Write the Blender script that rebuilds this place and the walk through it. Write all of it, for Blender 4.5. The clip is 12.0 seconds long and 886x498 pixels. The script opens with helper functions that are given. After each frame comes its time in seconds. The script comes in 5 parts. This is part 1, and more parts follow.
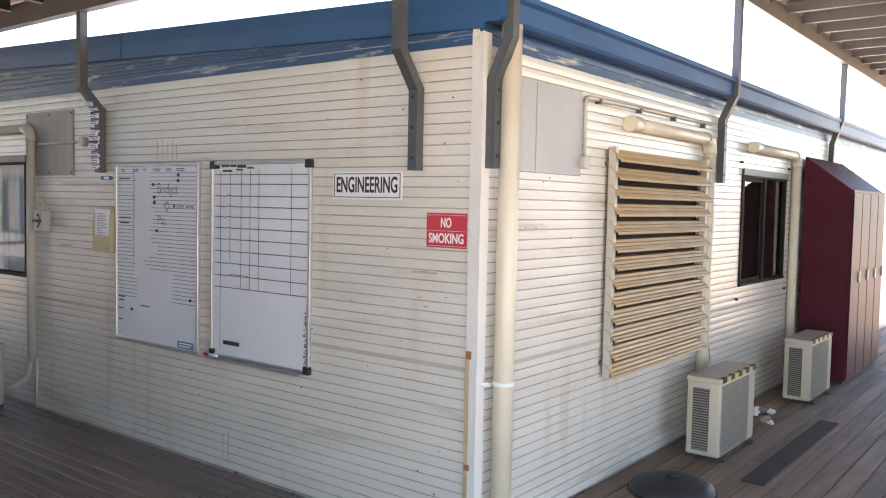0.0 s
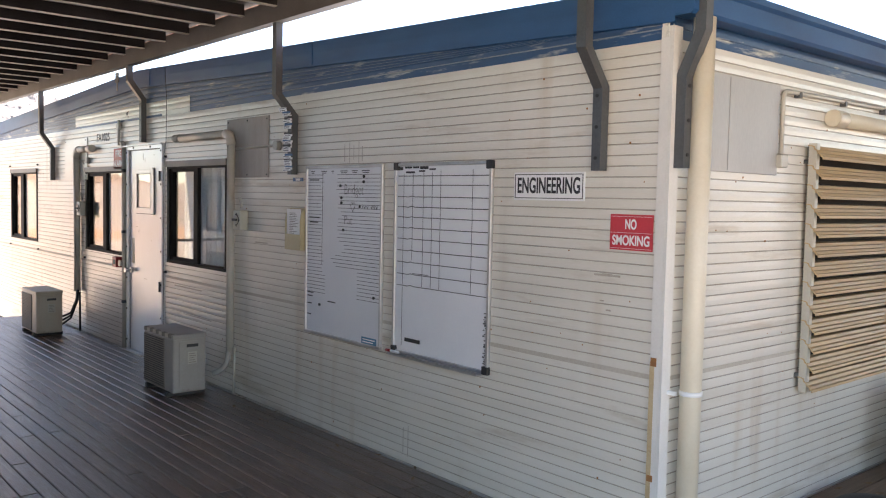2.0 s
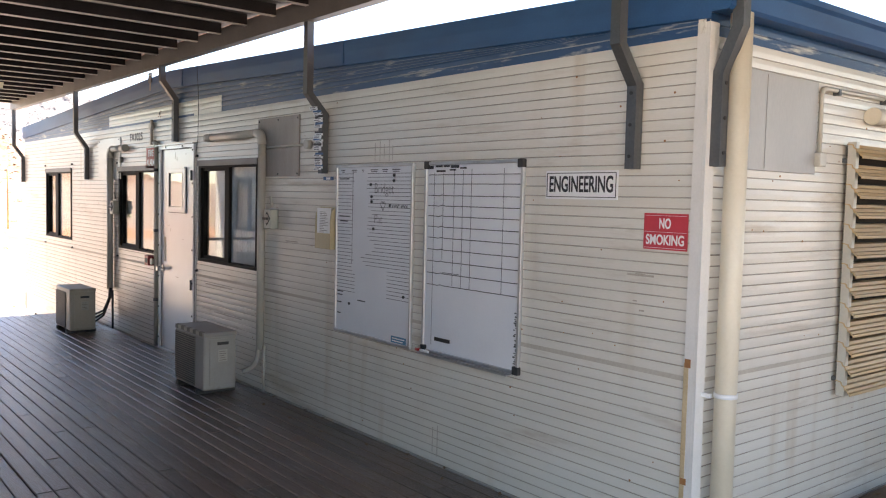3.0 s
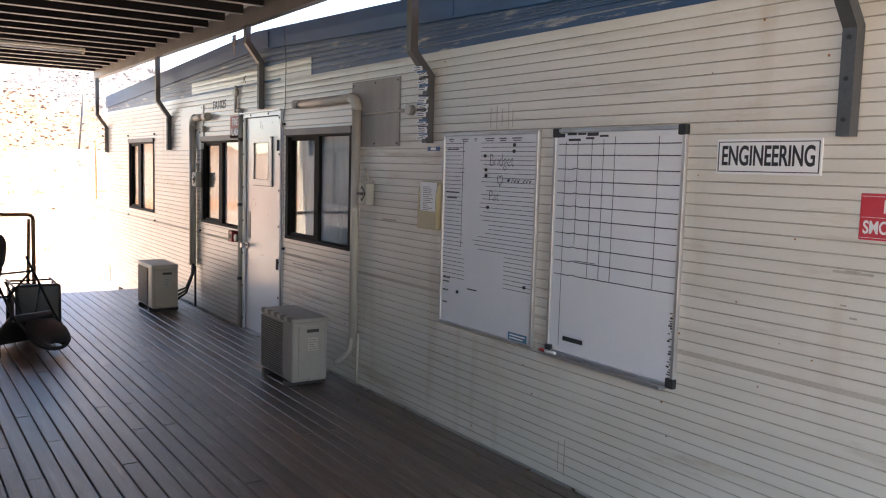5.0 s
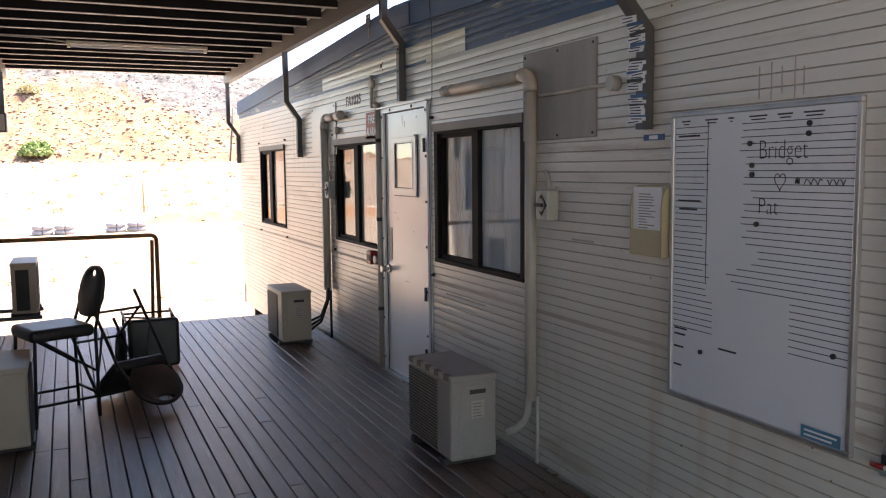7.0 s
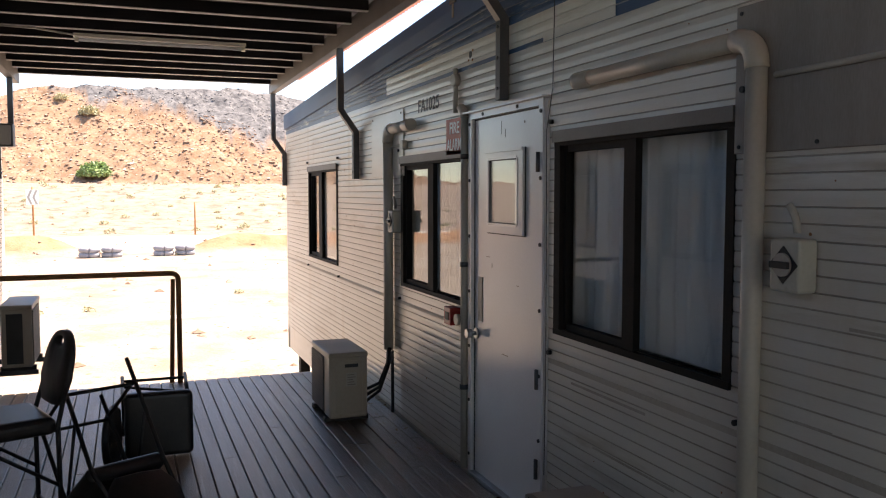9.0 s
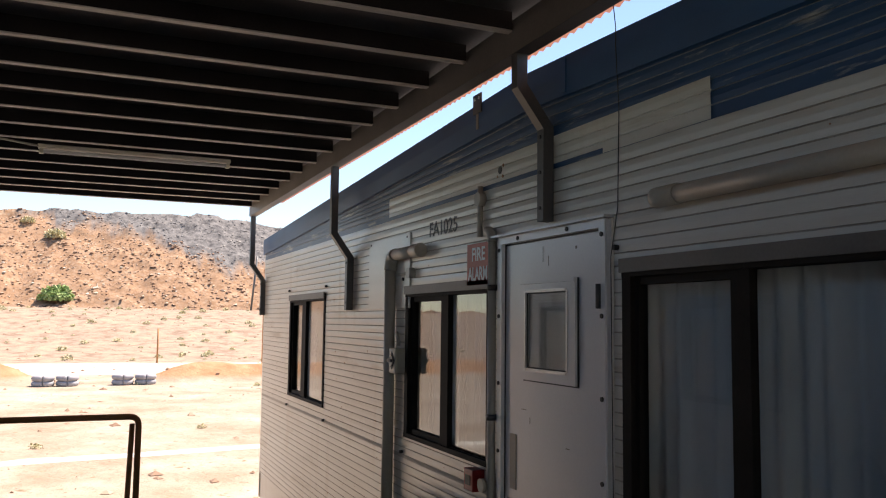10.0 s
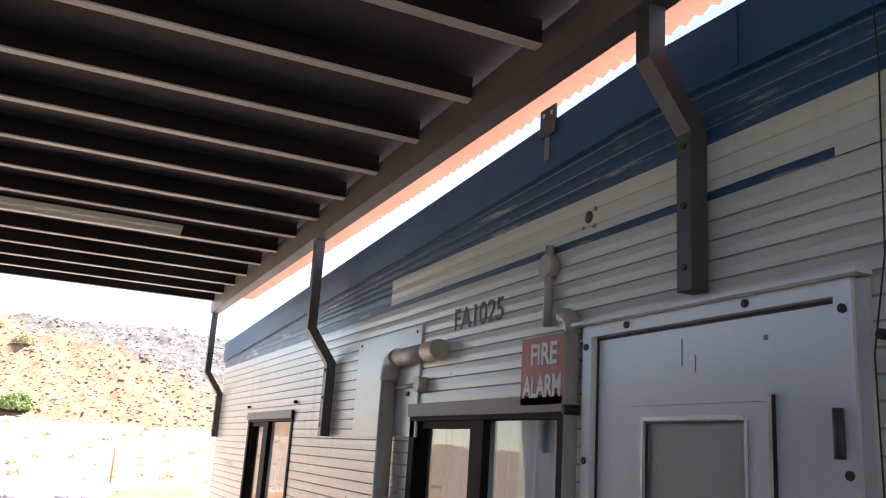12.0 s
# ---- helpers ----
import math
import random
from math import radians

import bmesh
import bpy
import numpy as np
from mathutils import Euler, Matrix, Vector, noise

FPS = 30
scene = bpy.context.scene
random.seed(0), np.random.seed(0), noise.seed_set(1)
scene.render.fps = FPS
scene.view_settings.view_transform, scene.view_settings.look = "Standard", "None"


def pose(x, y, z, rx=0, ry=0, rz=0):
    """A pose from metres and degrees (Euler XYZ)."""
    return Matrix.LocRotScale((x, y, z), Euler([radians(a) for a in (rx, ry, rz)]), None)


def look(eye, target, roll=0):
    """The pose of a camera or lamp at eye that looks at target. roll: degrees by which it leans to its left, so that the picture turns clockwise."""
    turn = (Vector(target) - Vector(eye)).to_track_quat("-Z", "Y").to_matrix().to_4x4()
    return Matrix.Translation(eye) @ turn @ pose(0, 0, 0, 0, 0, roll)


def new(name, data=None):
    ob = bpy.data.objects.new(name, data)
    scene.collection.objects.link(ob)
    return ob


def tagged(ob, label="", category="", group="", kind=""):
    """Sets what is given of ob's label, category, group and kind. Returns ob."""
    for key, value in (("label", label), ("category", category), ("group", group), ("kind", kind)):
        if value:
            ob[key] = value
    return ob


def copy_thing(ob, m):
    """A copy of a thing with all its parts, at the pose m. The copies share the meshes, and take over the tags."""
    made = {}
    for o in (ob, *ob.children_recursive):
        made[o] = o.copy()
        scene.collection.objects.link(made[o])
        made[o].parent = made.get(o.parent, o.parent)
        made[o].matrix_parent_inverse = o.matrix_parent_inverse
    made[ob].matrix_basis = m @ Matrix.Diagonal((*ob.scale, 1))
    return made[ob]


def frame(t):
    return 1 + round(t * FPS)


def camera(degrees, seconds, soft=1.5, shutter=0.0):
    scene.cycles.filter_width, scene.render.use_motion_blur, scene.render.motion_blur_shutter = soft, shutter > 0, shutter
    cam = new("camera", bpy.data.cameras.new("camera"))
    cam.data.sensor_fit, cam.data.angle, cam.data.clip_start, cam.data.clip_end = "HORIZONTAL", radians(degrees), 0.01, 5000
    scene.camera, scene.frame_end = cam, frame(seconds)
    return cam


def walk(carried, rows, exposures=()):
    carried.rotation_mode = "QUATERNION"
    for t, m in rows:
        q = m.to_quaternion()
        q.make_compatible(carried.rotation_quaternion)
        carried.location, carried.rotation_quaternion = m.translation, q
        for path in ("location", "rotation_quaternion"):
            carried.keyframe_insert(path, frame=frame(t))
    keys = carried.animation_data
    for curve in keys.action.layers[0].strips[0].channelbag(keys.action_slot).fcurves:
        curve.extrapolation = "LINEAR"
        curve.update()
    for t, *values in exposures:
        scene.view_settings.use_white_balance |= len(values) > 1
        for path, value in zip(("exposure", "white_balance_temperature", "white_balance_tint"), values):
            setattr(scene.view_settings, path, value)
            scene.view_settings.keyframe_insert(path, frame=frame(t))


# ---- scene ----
cam = camera(55.8, 12.0, 1.15)
PATH = [
    (0, (2.297, -3.265, 1.681), (1.079, -1.682, 1.571), 1.2),
    (0.5, (2.273, -3.244, 1.695), (0.944, -1.754, 1.578), 1.1),
    (1, (2.26, -3.25, 1.69), (0.849, -1.837, 1.572), 1.3),
    (1.5, (2.239, -3.271, 1.701), (0.773, -1.916, 1.576), 1.1),
    (2, (2.237, -3.277, 1.688), (0.725, -1.974, 1.568), 1.2),
    (2.5, (2.243, -3.288, 1.684), (0.701, -2.02, 1.567), 1.2),
    (2.7, (2.233, -3.284, 1.671), (0.685, -2.022, 1.561), 1.3),
    (4.3, (1.871, -3.227, 1.709), (0.276, -2.039, 1.493), 1.5),
    (4.5, (1.757, -3.209, 1.705), (0.15, -2.037, 1.491), 1.4),
    (5, (1.409, -3.022, 1.677), (-0.245, -1.914, 1.487), 1.6),
    (5.5, (1.022, -2.861, 1.688), (-0.672, -1.812, 1.513), 1.5),
    (6, (0.605, -2.729, 1.693), (-1.111, -1.716, 1.513), 0.5),
    (6.5, (0.215, -2.524, 1.673), (-1.549, -1.6, 1.486), 0.0),
    (7, (-0.204, -2.406, 1.681), (-2.019, -1.589, 1.489), -0.6),
    (7.5, (-0.637, -2.29, 1.676), (-2.476, -1.526, 1.485), -0.6),
    (7.7, (-0.821, -2.235, 1.667), (-2.668, -1.492, 1.47), -0.5),
    (9.3, (-2.331, -1.925, 1.701), (-4.205, -1.231, 1.614), 0.5),
    (9.5, (-2.484, -1.952, 1.702), (-4.35, -1.233, 1.695), 0.6),
    (10, (-2.941, -1.921, 1.74), (-4.776, -1.144, 1.913), 0.7),
    (10.5, (-3.352, -1.838, 1.745), (-5.144, -1.008, 2.061), 2.5),
    (11, (-3.773, -1.751, 1.757), (-5.532, -0.897, 2.178), 4.2),
    (11.5, (-4.199, -1.646, 1.762), (-5.936, -0.777, 2.237), 3.9),
    (12, (-4.59, -1.445, 1.758), (-6.366, -0.66, 2.236), 3.8),
]
EXPOSURES = [(0.0, 3.5, 7300, 18.5), (2.5, 3.08, 7250, 18), (4.5, 3.05, 7350, 19.5), (6.5, 2.75, 7400, 20), (7.5, 2.5, 7400, 20), (9.5, 1.62, 7250, 17), (10.0, 1.4, 7250, 16.5), (11.0, 1.92, 7050, 17), (12.0, 2.42, 6950, 16.5)]
walk(cam, [(t, look(eye, target, roll)) for t, eye, target, roll in PATH], EXPOSURES)

# ---- world, sun, exposure ----
world = bpy.data.worlds.new("sky")
scene.world = world
world.use_nodes = True
SUN_ELEVATION, SUN_AZIMUTH = radians(63), radians(337)   # azimuth clockwise from +y
wn = world.node_tree
sky = wn.nodes.new("ShaderNodeTexSky")
sky.sky_type, sky.sun_disc = "NISHITA", False
sky.dust_density, sky.ozone_density = 0.0, 4.0
sky.sun_elevation, sky.sun_rotation = SUN_ELEVATION, SUN_AZIMUTH
wn.links.new(sky.outputs[0], wn.nodes["Background"].inputs[0])
wn.nodes["Background"].inputs[1].default_value = 0.095
sun = new("sun", bpy.data.lights.new("sun", "SUN"))
sun.data.energy, sun.data.angle, sun.data.color = 4.9, radians(0.5), (1.0, 0.95, 0.87)
sun_dir = Vector((math.sin(SUN_AZIMUTH) * math.cos(SUN_ELEVATION), math.cos(SUN_AZIMUTH) * math.cos(SUN_ELEVATION), math.sin(SUN_ELEVATION)))
sun.matrix_world = look(sun_dir * 50, (0, 0, 0))


# ---- materials ----
def surface(name, low, high, scale=6.0, rough=0.6, metal=0.0, bump=0.1, fine=80.0, stretch=(1, 1, 1), stain=None, stain_scale=1.2, stain_at=0.6, per_object=0.0, spec=0.5, streak=None):
    """A painted or natural surface: two colours mixed by broad noise, fine grain in colour and relief, stains of their own colour."""
    m = bpy.data.materials.new(name)
    m.use_nodes = True
    n, k = m.node_tree.nodes, m.node_tree.links
    bsdf = n["Principled BSDF"]
    bsdf.inputs["Roughness"].default_value, bsdf.inputs["Metallic"].default_value = rough, metal
    bsdf.inputs["Specular IOR Level"].default_value = spec
    tc, mp = n.new("ShaderNodeTexCoord"), n.new("ShaderNodeMapping")
    mp.inputs["Scale"].default_value = stretch
    k.new(tc.outputs["Object"], mp.inputs["Vector"])
    coord = mp.outputs["Vector"]
    if per_object:
        info, shift = n.new("ShaderNodeObjectInfo"), n.new("ShaderNodeVectorMath")
        shift.operation = "MULTIPLY_ADD"
        shift.inputs[0].default_value = (0, 0, 0)
        comb = n.new("ShaderNodeCombineXYZ")
        mul = n.new("ShaderNodeMath")
        mul.operation = "MULTIPLY"
        mul.inputs[1].default_value = 37.0
        k.new(info.outputs["Random"], mul.inputs[0])
        for i in range(3):
            k.new(mul.outputs[0], comb.inputs[i])
        add = n.new("ShaderNodeVectorMath")
        k.new(coord, add.inputs[0])
        k.new(comb.outputs[0], add.inputs[1])
        coord = add.outputs[0]
    broad, grain = n.new("ShaderNodeTexNoise"), n.new("ShaderNodeTexNoise")
    for tex, sc, det in ((broad, scale, 5), (grain, fine, 4)):
        tex.inputs["Scale"].default_value, tex.inputs["Detail"].default_value = sc, det
        k.new(coord, tex.inputs["Vector"])
    ramp = n.new("ShaderNodeValToRGB")
    ramp.color_ramp.elements[0].position, ramp.color_ramp.elements[1].position = 0.3, 0.7
    ramp.color_ramp.elements[0].color, ramp.color_ramp.elements[1].color = (*low, 1), (*high, 1)
    blend = n.new("ShaderNodeMath")
    blend.operation = "MULTIPLY_ADD"
    blend.inputs[1].default_value = 0.3
    k.new(grain.outputs["Fac"], blend.inputs[0])
    part_b = n.new("ShaderNodeMath")
    part_b.operation = "MULTIPLY"
    part_b.inputs[1].default_value = 0.7
    k.new(broad.outputs["Fac"], part_b.inputs[0])
    k.new(part_b.outputs[0], blend.inputs[2])
    k.new(blend.outputs[0], ramp.inputs["Fac"])
    color = ramp.outputs["Color"]
    if per_object:
        hsv = n.new("ShaderNodeHueSaturation")
        mr = n.new("ShaderNodeMapRange")
        mr.inputs["To Min"].default_value, mr.inputs["To Max"].default_value = 1 - per_object, 1 + per_object
        k.new(info.outputs["Random"], mr.inputs["Value"])
        k.new(mr.outputs[0], hsv.inputs["Value"])
        k.new(color, hsv.inputs["Color"])
        color = hsv.outputs["Color"]
    if stain:
        st, sr, mix = n.new("ShaderNodeTexNoise"), n.new("ShaderNodeValToRGB"), n.new("ShaderNodeMixRGB")
        st.inputs["Scale"].default_value, st.inputs["Detail"].default_value, st.inputs["Roughness"].default_value = stain_scale, 8, 0.65
        k.new(coord, st.inputs["Vector"])
        sr.color_ramp.elements[0].position, sr.color_ramp.elements[1].position = stain_at, stain_at + 0.14
        k.new(st.outputs["Fac"], sr.inputs["Fac"])
        k.new(sr.outputs["Color"], mix.inputs["Fac"])
        k.new(color, mix.inputs["Color1"])
        mix.inputs["Color2"].default_value = (*stain, 1)
        color = mix.outputs["Color"]
    if streak:
        ms, ns, rs_, nb, rb, mu, mx = (n.new("ShaderNode" + q) for q in ("Mapping", "TexNoise", "ValToRGB", "TexNoise", "ValToRGB", "Math", "MixRGB"))
        ms.inputs["Scale"].default_value = (7.0, 7.0, 0.45)
        k.new(tc.outputs["Object"], ms.inputs["Vector"])
        k.new(ms.outputs["Vector"], ns.inputs["Vector"])
        ns.inputs["Scale"].default_value, ns.inputs["Detail"].default_value = 1.0, 5
        rs_.color_ramp.elements[0].position, rs_.color_ramp.elements[1].position = 0.50, 0.80
        k.new(ns.outputs["Fac"], rs_.inputs["Fac"])
        k.new(tc.outputs["Object"], nb.inputs["Vector"])
        nb.inputs["Scale"].default_value = 0.9
        rb.color_ramp.elements[0].position, rb.color_ramp.elements[1].position = 0.48, 0.74
        k.new(nb.outputs["Fac"], rb.inputs["Fac"])
        mu.operation = "MULTIPLY"
        k.new(rs_.outputs["Color"], mu.inputs[0])
        k.new(rb.outputs["Color"], mu.inputs[1])
        k.new(mu.outputs[0], mx.inputs["Fac"])
        k.new(color, mx.inputs["Color1"])
        mx.inputs["Color2"].default_value = (*streak, 1)
        color = mx.outputs["Color"]
    k.new(color, bsdf.inputs["Base Color"])
    if bump:
        bp = n.new("ShaderNodeBump")
        bp.inputs["Strength"].default_value, bp.inputs["Distance"].default_value = bump, 0.01
        k.new(grain.outputs["Fac"], bp.inputs["Height"])
        k.new(bp.outputs["Normal"], bsdf.inputs["Normal"])
    return m


CREAM = surface("cream_cladding_paint", (0.62, 0.58, 0.50), (0.74, 0.71, 0.64), 2.2, 0.29, bump=0.05, spec=0.85, stretch=(0.4, 0.4, 3.2), stain=(0.47, 0.40, 0.31), stain_scale=1.7, stain_at=0.565, streak=(0.47, 0.345, 0.21))
WHITE_TRIM = surface("white_trim", (0.62, 0.60, 0.56), (0.75, 0.73, 0.69), 3, 0.45, bump=0.04, stain=(0.45, 0.36, 0.27), stain_scale=4, stain_at=0.66)
# browner than the cladding; for groove bottoms, drip marks and scuffs
GROOVE_AND_SCUFF = surface("groove_and_scuff_brown", (0.31, 0.27, 0.22), (0.56, 0.51, 0.44), 3, 0.8, bump=0.0)
BLUE = surface("blue_fascia_paint", (0.007, 0.058, 0.17), (0.016, 0.095, 0.25), 2.5, 0.5, bump=0.05, stretch=(1, 1, 3))
BLUE_CHIP = surface("chipped_blue_paint", (0.010, 0.047, 0.125), (0.018, 0.075, 0.185), 2.5, 0.4, bump=0.05, stretch=(0.7, 0.7, 6), stain=(0.62, 0.59, 0.52), stain_scale=3.0, stain_at=0.565)
GREY_STEEL = surface("dark_grey_steel", (0.065, 0.07, 0.075), (0.115, 0.12, 0.125), 4, 0.45, 0.3, bump=0.06, stain=(0.16, 0.13, 0.10), stain_scale=6)
BEAM = surface("brown_grey_beam_paint", (0.125, 0.112, 0.098), (0.20, 0.18, 0.16), 3, 0.5, 0.1, bump=0.06)
# rafter shade is put into the colour: near-black webs, pale flanges below
SHADED_WEB = surface("shaded_rafter_web", (0.025, 0.022, 0.023), (0.045, 0.04, 0.04), 3, 0.8, bump=0.05, spec=0.1)
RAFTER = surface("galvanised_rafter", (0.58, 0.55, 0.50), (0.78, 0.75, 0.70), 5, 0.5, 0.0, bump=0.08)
UNDER_ROOF = surface("dark_under_roof", (0.085, 0.076, 0.077), (0.14, 0.127, 0.125), 3, 0.7, bump=0.1, spec=0.2)
PEACH = surface("peach_roof_sheet", (0.50, 0.19, 0.12), (0.60, 0.26, 0.17), 3, 0.5, bump=0.03)
ROOF_METAL = surface("pale_roof_metal", (0.30, 0.295, 0.28), (0.42, 0.41, 0.40), 2, 0.4, 0.2, bump=0.04)
DECK = surface("weathered_deck_timber", (0.075, 0.050, 0.038), (0.165, 0.118, 0.090), 3.0, 0.28, bump=0.4, spec=0.7, fine=30, stretch=(0.7, 9, 9), stain=(0.26, 0.215, 0.18), stain_scale=2.4, stain_at=0.565, per_object=0.32)
DECK_DUSTY = surface("dusty_brown_deck_timber", (0.17, 0.115, 0.078), (0.29, 0.21, 0.148), 3.0, 0.7, bump=0.4, fine=30, stretch=(0.7, 9, 9), stain=(0.34, 0.25, 0.18), stain_scale=0.9, stain_at=0.55, per_object=0.2)
LAP = surface("stained_sheet_lap", (0.40, 0.35, 0.28), (0.60, 0.55, 0.47), 1.2, 0.6, bump=0.04)
DECK_DARK = surface("deck_joist_timber", (0.03, 0.025, 0.02), (0.06, 0.05, 0.04), 3, 0.8)
BRONZE = surface("dark_brown_aluminium", (0.012, 0.010, 0.009), (0.024, 0.020, 0.017), 5, 0.7, 0.0, bump=0.03, spec=0.15)
ALU = surface("aluminium", (0.42, 0.42, 0.42), (0.6, 0.6, 0.6), 6, 0.35, 0.8, bump=0.04)
DOOR_WHITE = surface("grey_white_door_paint", (0.77, 0.77, 0.77), (0.87, 0.87, 0.87), 1.6, 0.22, bump=0.04, spec=1.0, stain=(0.36, 0.32, 0.27), stain_scale=3, stain_at=0.68)
PANEL = surface("grey_metal_panel", (0.36, 0.34, 0.32), (0.45, 0.43, 0.40), 2, 0.45, 0.2, bump=0.03, stretch=(1, 1, 0.4))
PANEL_BROWN = surface("brown_grey_panel", (0.22, 0.19, 0.16), (0.36, 0.32, 0.28), 2, 0.5, bump=0.05, stretch=(3, 3, 0.5))
PVC = surface("cream_pvc", (0.62, 0.55, 0.42), (0.72, 0.65, 0.52), 3, 0.4, bump=0.02)
SWITCH_GREY = surface("grey_green_switch_plastic", (0.40, 0.40, 0.34), (0.50, 0.50, 0.43), 5, 0.45, bump=0.02, stain=(0.3, 0.27, 0.2), stain_scale=7, stain_at=0.62)
PVC_GREY = surface("grey_cream_pvc", (0.42, 0.39, 0.33), (0.54, 0.51, 0.44), 3, 0.4, bump=0.02)
LOUVRE = surface("tan_louvre_paint", (0.40, 0.26, 0.12), (0.51, 0.35, 0.175), 4, 0.5, bump=0.05)
AC_CASE = surface("beige_metal_casing", (0.42, 0.36, 0.275), (0.52, 0.455, 0.36), 3, 0.45, bump=0.04, stain=(0.34, 0.26, 0.17), stain_scale=5, stain_at=0.66)
AC_GREY = surface("grey_metal_casing", (0.32, 0.295, 0.26), (0.41, 0.385, 0.345), 3, 0.45, bump=0.04, stain=(0.24, 0.2, 0.16), stain_scale=5, stain_at=0.66)
AC_DARK = surface("dark_grille", (0.03, 0.028, 0.025), (0.06, 0.055, 0.05), 6, 0.6)
AC_MESH = surface("grey_brown_mesh", (0.20, 0.18, 0.15), (0.27, 0.245, 0.21), 30, 0.7)
BLACK = surface("black_plastic", (0.012, 0.012, 0.013), (0.03, 0.03, 0.032), 8, 0.55)
VINYL = surface("dark_vinyl", (0.018, 0.016, 0.016), (0.036, 0.031, 0.03), 10, 0.40, bump=0.1)
WORN_TAPE = surface("worn_pale_tape", (0.42, 0.39, 0.31), (0.60, 0.57, 0.48), 20, 0.6)
YELLOW = surface("yellow_tape", (0.50, 0.37, 0.09), (0.64, 0.48, 0.13), 8, 0.5)
MAROON = surface("maroon_enamel", (0.062, 0.007, 0.015), (0.092, 0.012, 0.024), 2.5, 0.5, bump=0.03, spec=0.2)
RUST = surface("rust_brown_steel", (0.26, 0.11, 0.04), (0.42, 0.20, 0.075), 9, 0.6, 0.2, bump=0.15)
WB_WHITE = surface("whiteboard_enamel", (0.70, 0.72, 0.75), (0.78, 0.79, 0.81), 3, 0.22, bump=0.0, stain=(0.58, 0.58, 0.62), stain_scale=2.2, stain_at=0.6)
INK = surface("black_ink", (0.012, 0.012, 0.014), (0.03, 0.03, 0.035), 20, 0.5)
SIGN_WHITE = surface("white_sign", (0.78, 0.78, 0.77), (0.84, 0.84, 0.83), 4, 0.4, bump=0.0)
SIGN_RED = surface("red_sign", (0.50, 0.035, 0.05), (0.60, 0.055, 0.075), 3, 0.4, bump=0.0, stain=(0.6, 0.12, 0.13), stain_scale=3, stain_at=0.62)
SIGN_RED_OLD = surface("faded_red_sign", (0.46, 0.10, 0.075), (0.58, 0.17, 0.13), 3, 0.5, bump=0.0)
CURTAIN = surface("pale_curtain", (0.72, 0.75, 0.76), (0.84, 0.87, 0.88), 3, 0.8)
INSIDE = surface("dim_interior", (0.15, 0.14, 0.13), (0.22, 0.2, 0.19), 2, 0.8)
RED_PLASTIC = surface("red_plastic", (0.28, 0.012, 0.012), (0.36, 0.02, 0.02), 6, 0.4)
TUBE_LAMP = surface("cream_lamp_case", (0.78, 0.74, 0.60), (0.86, 0.82, 0.70), 4, 0.4)


def glass_material(name, tint, rough):
    """Thin flat window glass: clear straight through, with a Fresnel gloss."""
    m = bpy.data.materials.new(name)
    m.use_nodes = True
    n, k = m.node_tree.nodes, m.node_tree.links
    n.remove(n["Principled BSDF"])
    clear, gloss, mixed, edge, power, fade = (n.new("ShaderNode" + q) for q in ("BsdfTransparent", "BsdfGlossy", "MixShader", "LayerWeight", "Math", "Math"))
    clear.inputs["Color"].default_value = (*tint, 1)
    gloss.inputs["Roughness"].default_value = rough
    edge.inputs["Blend"].default_value = 0.5
    power.operation, fade.operation = "POWER", "MULTIPLY_ADD"
    power.inputs[1].default_value = 5.0
    fade.inputs[1].default_value, fade.inputs[2].default_value = 0.92, 0.06
    k.new(edge.outputs["Facing"], power.inputs[0])
    k.new(power.outputs[0], fade.inputs[0])
    k.new(fade.outputs[0], mixed.inputs[0])
    k.new(clear.outputs[0], mixed.inputs[1])
    k.new(gloss.outputs[0], mixed.inputs[2])
    k.new(mixed.outputs[0], n["Material Output"].inputs["Surface"])
    return m


GLASS = glass_material("window_glass", (0.93, 0.95, 0.95), 0.015)
GLASS_DARK = glass_material("tinted_glass", (0.45, 0.46, 0.48), 0.015)


# ---- building helpers ----
def box(bm, x0, x1, y0, y1, z0, z1):
    vs = [bm.verts.new((x, y, z)) for x in (x0, x1) for y in (y0, y1) for z in (z0, z1)]
    for f in ((0, 1, 3, 2), (4, 6, 7, 5), (0, 4, 5, 1), (2, 3, 7, 6), (0, 2, 6, 4), (1, 5, 7, 3)):
        bm.faces.new([vs[i] for i in f])
    return bm


def boxes(*args):
    bm = bmesh.new()
    for a in args:
        box(bm, *a)
    return bm


def soft_box(x0, x1, y0, y1, z0, z1, r=0.005, seg=2):
    bm = boxes((x0, x1, y0, y1, z0, z1))
    bmesh.ops.recalc_face_normals(bm, faces=bm.faces)
    bmesh.ops.bevel(bm, geom=bm.edges[:], offset=r, segments=seg, affect="EDGES", profile=0.5)
    return bm


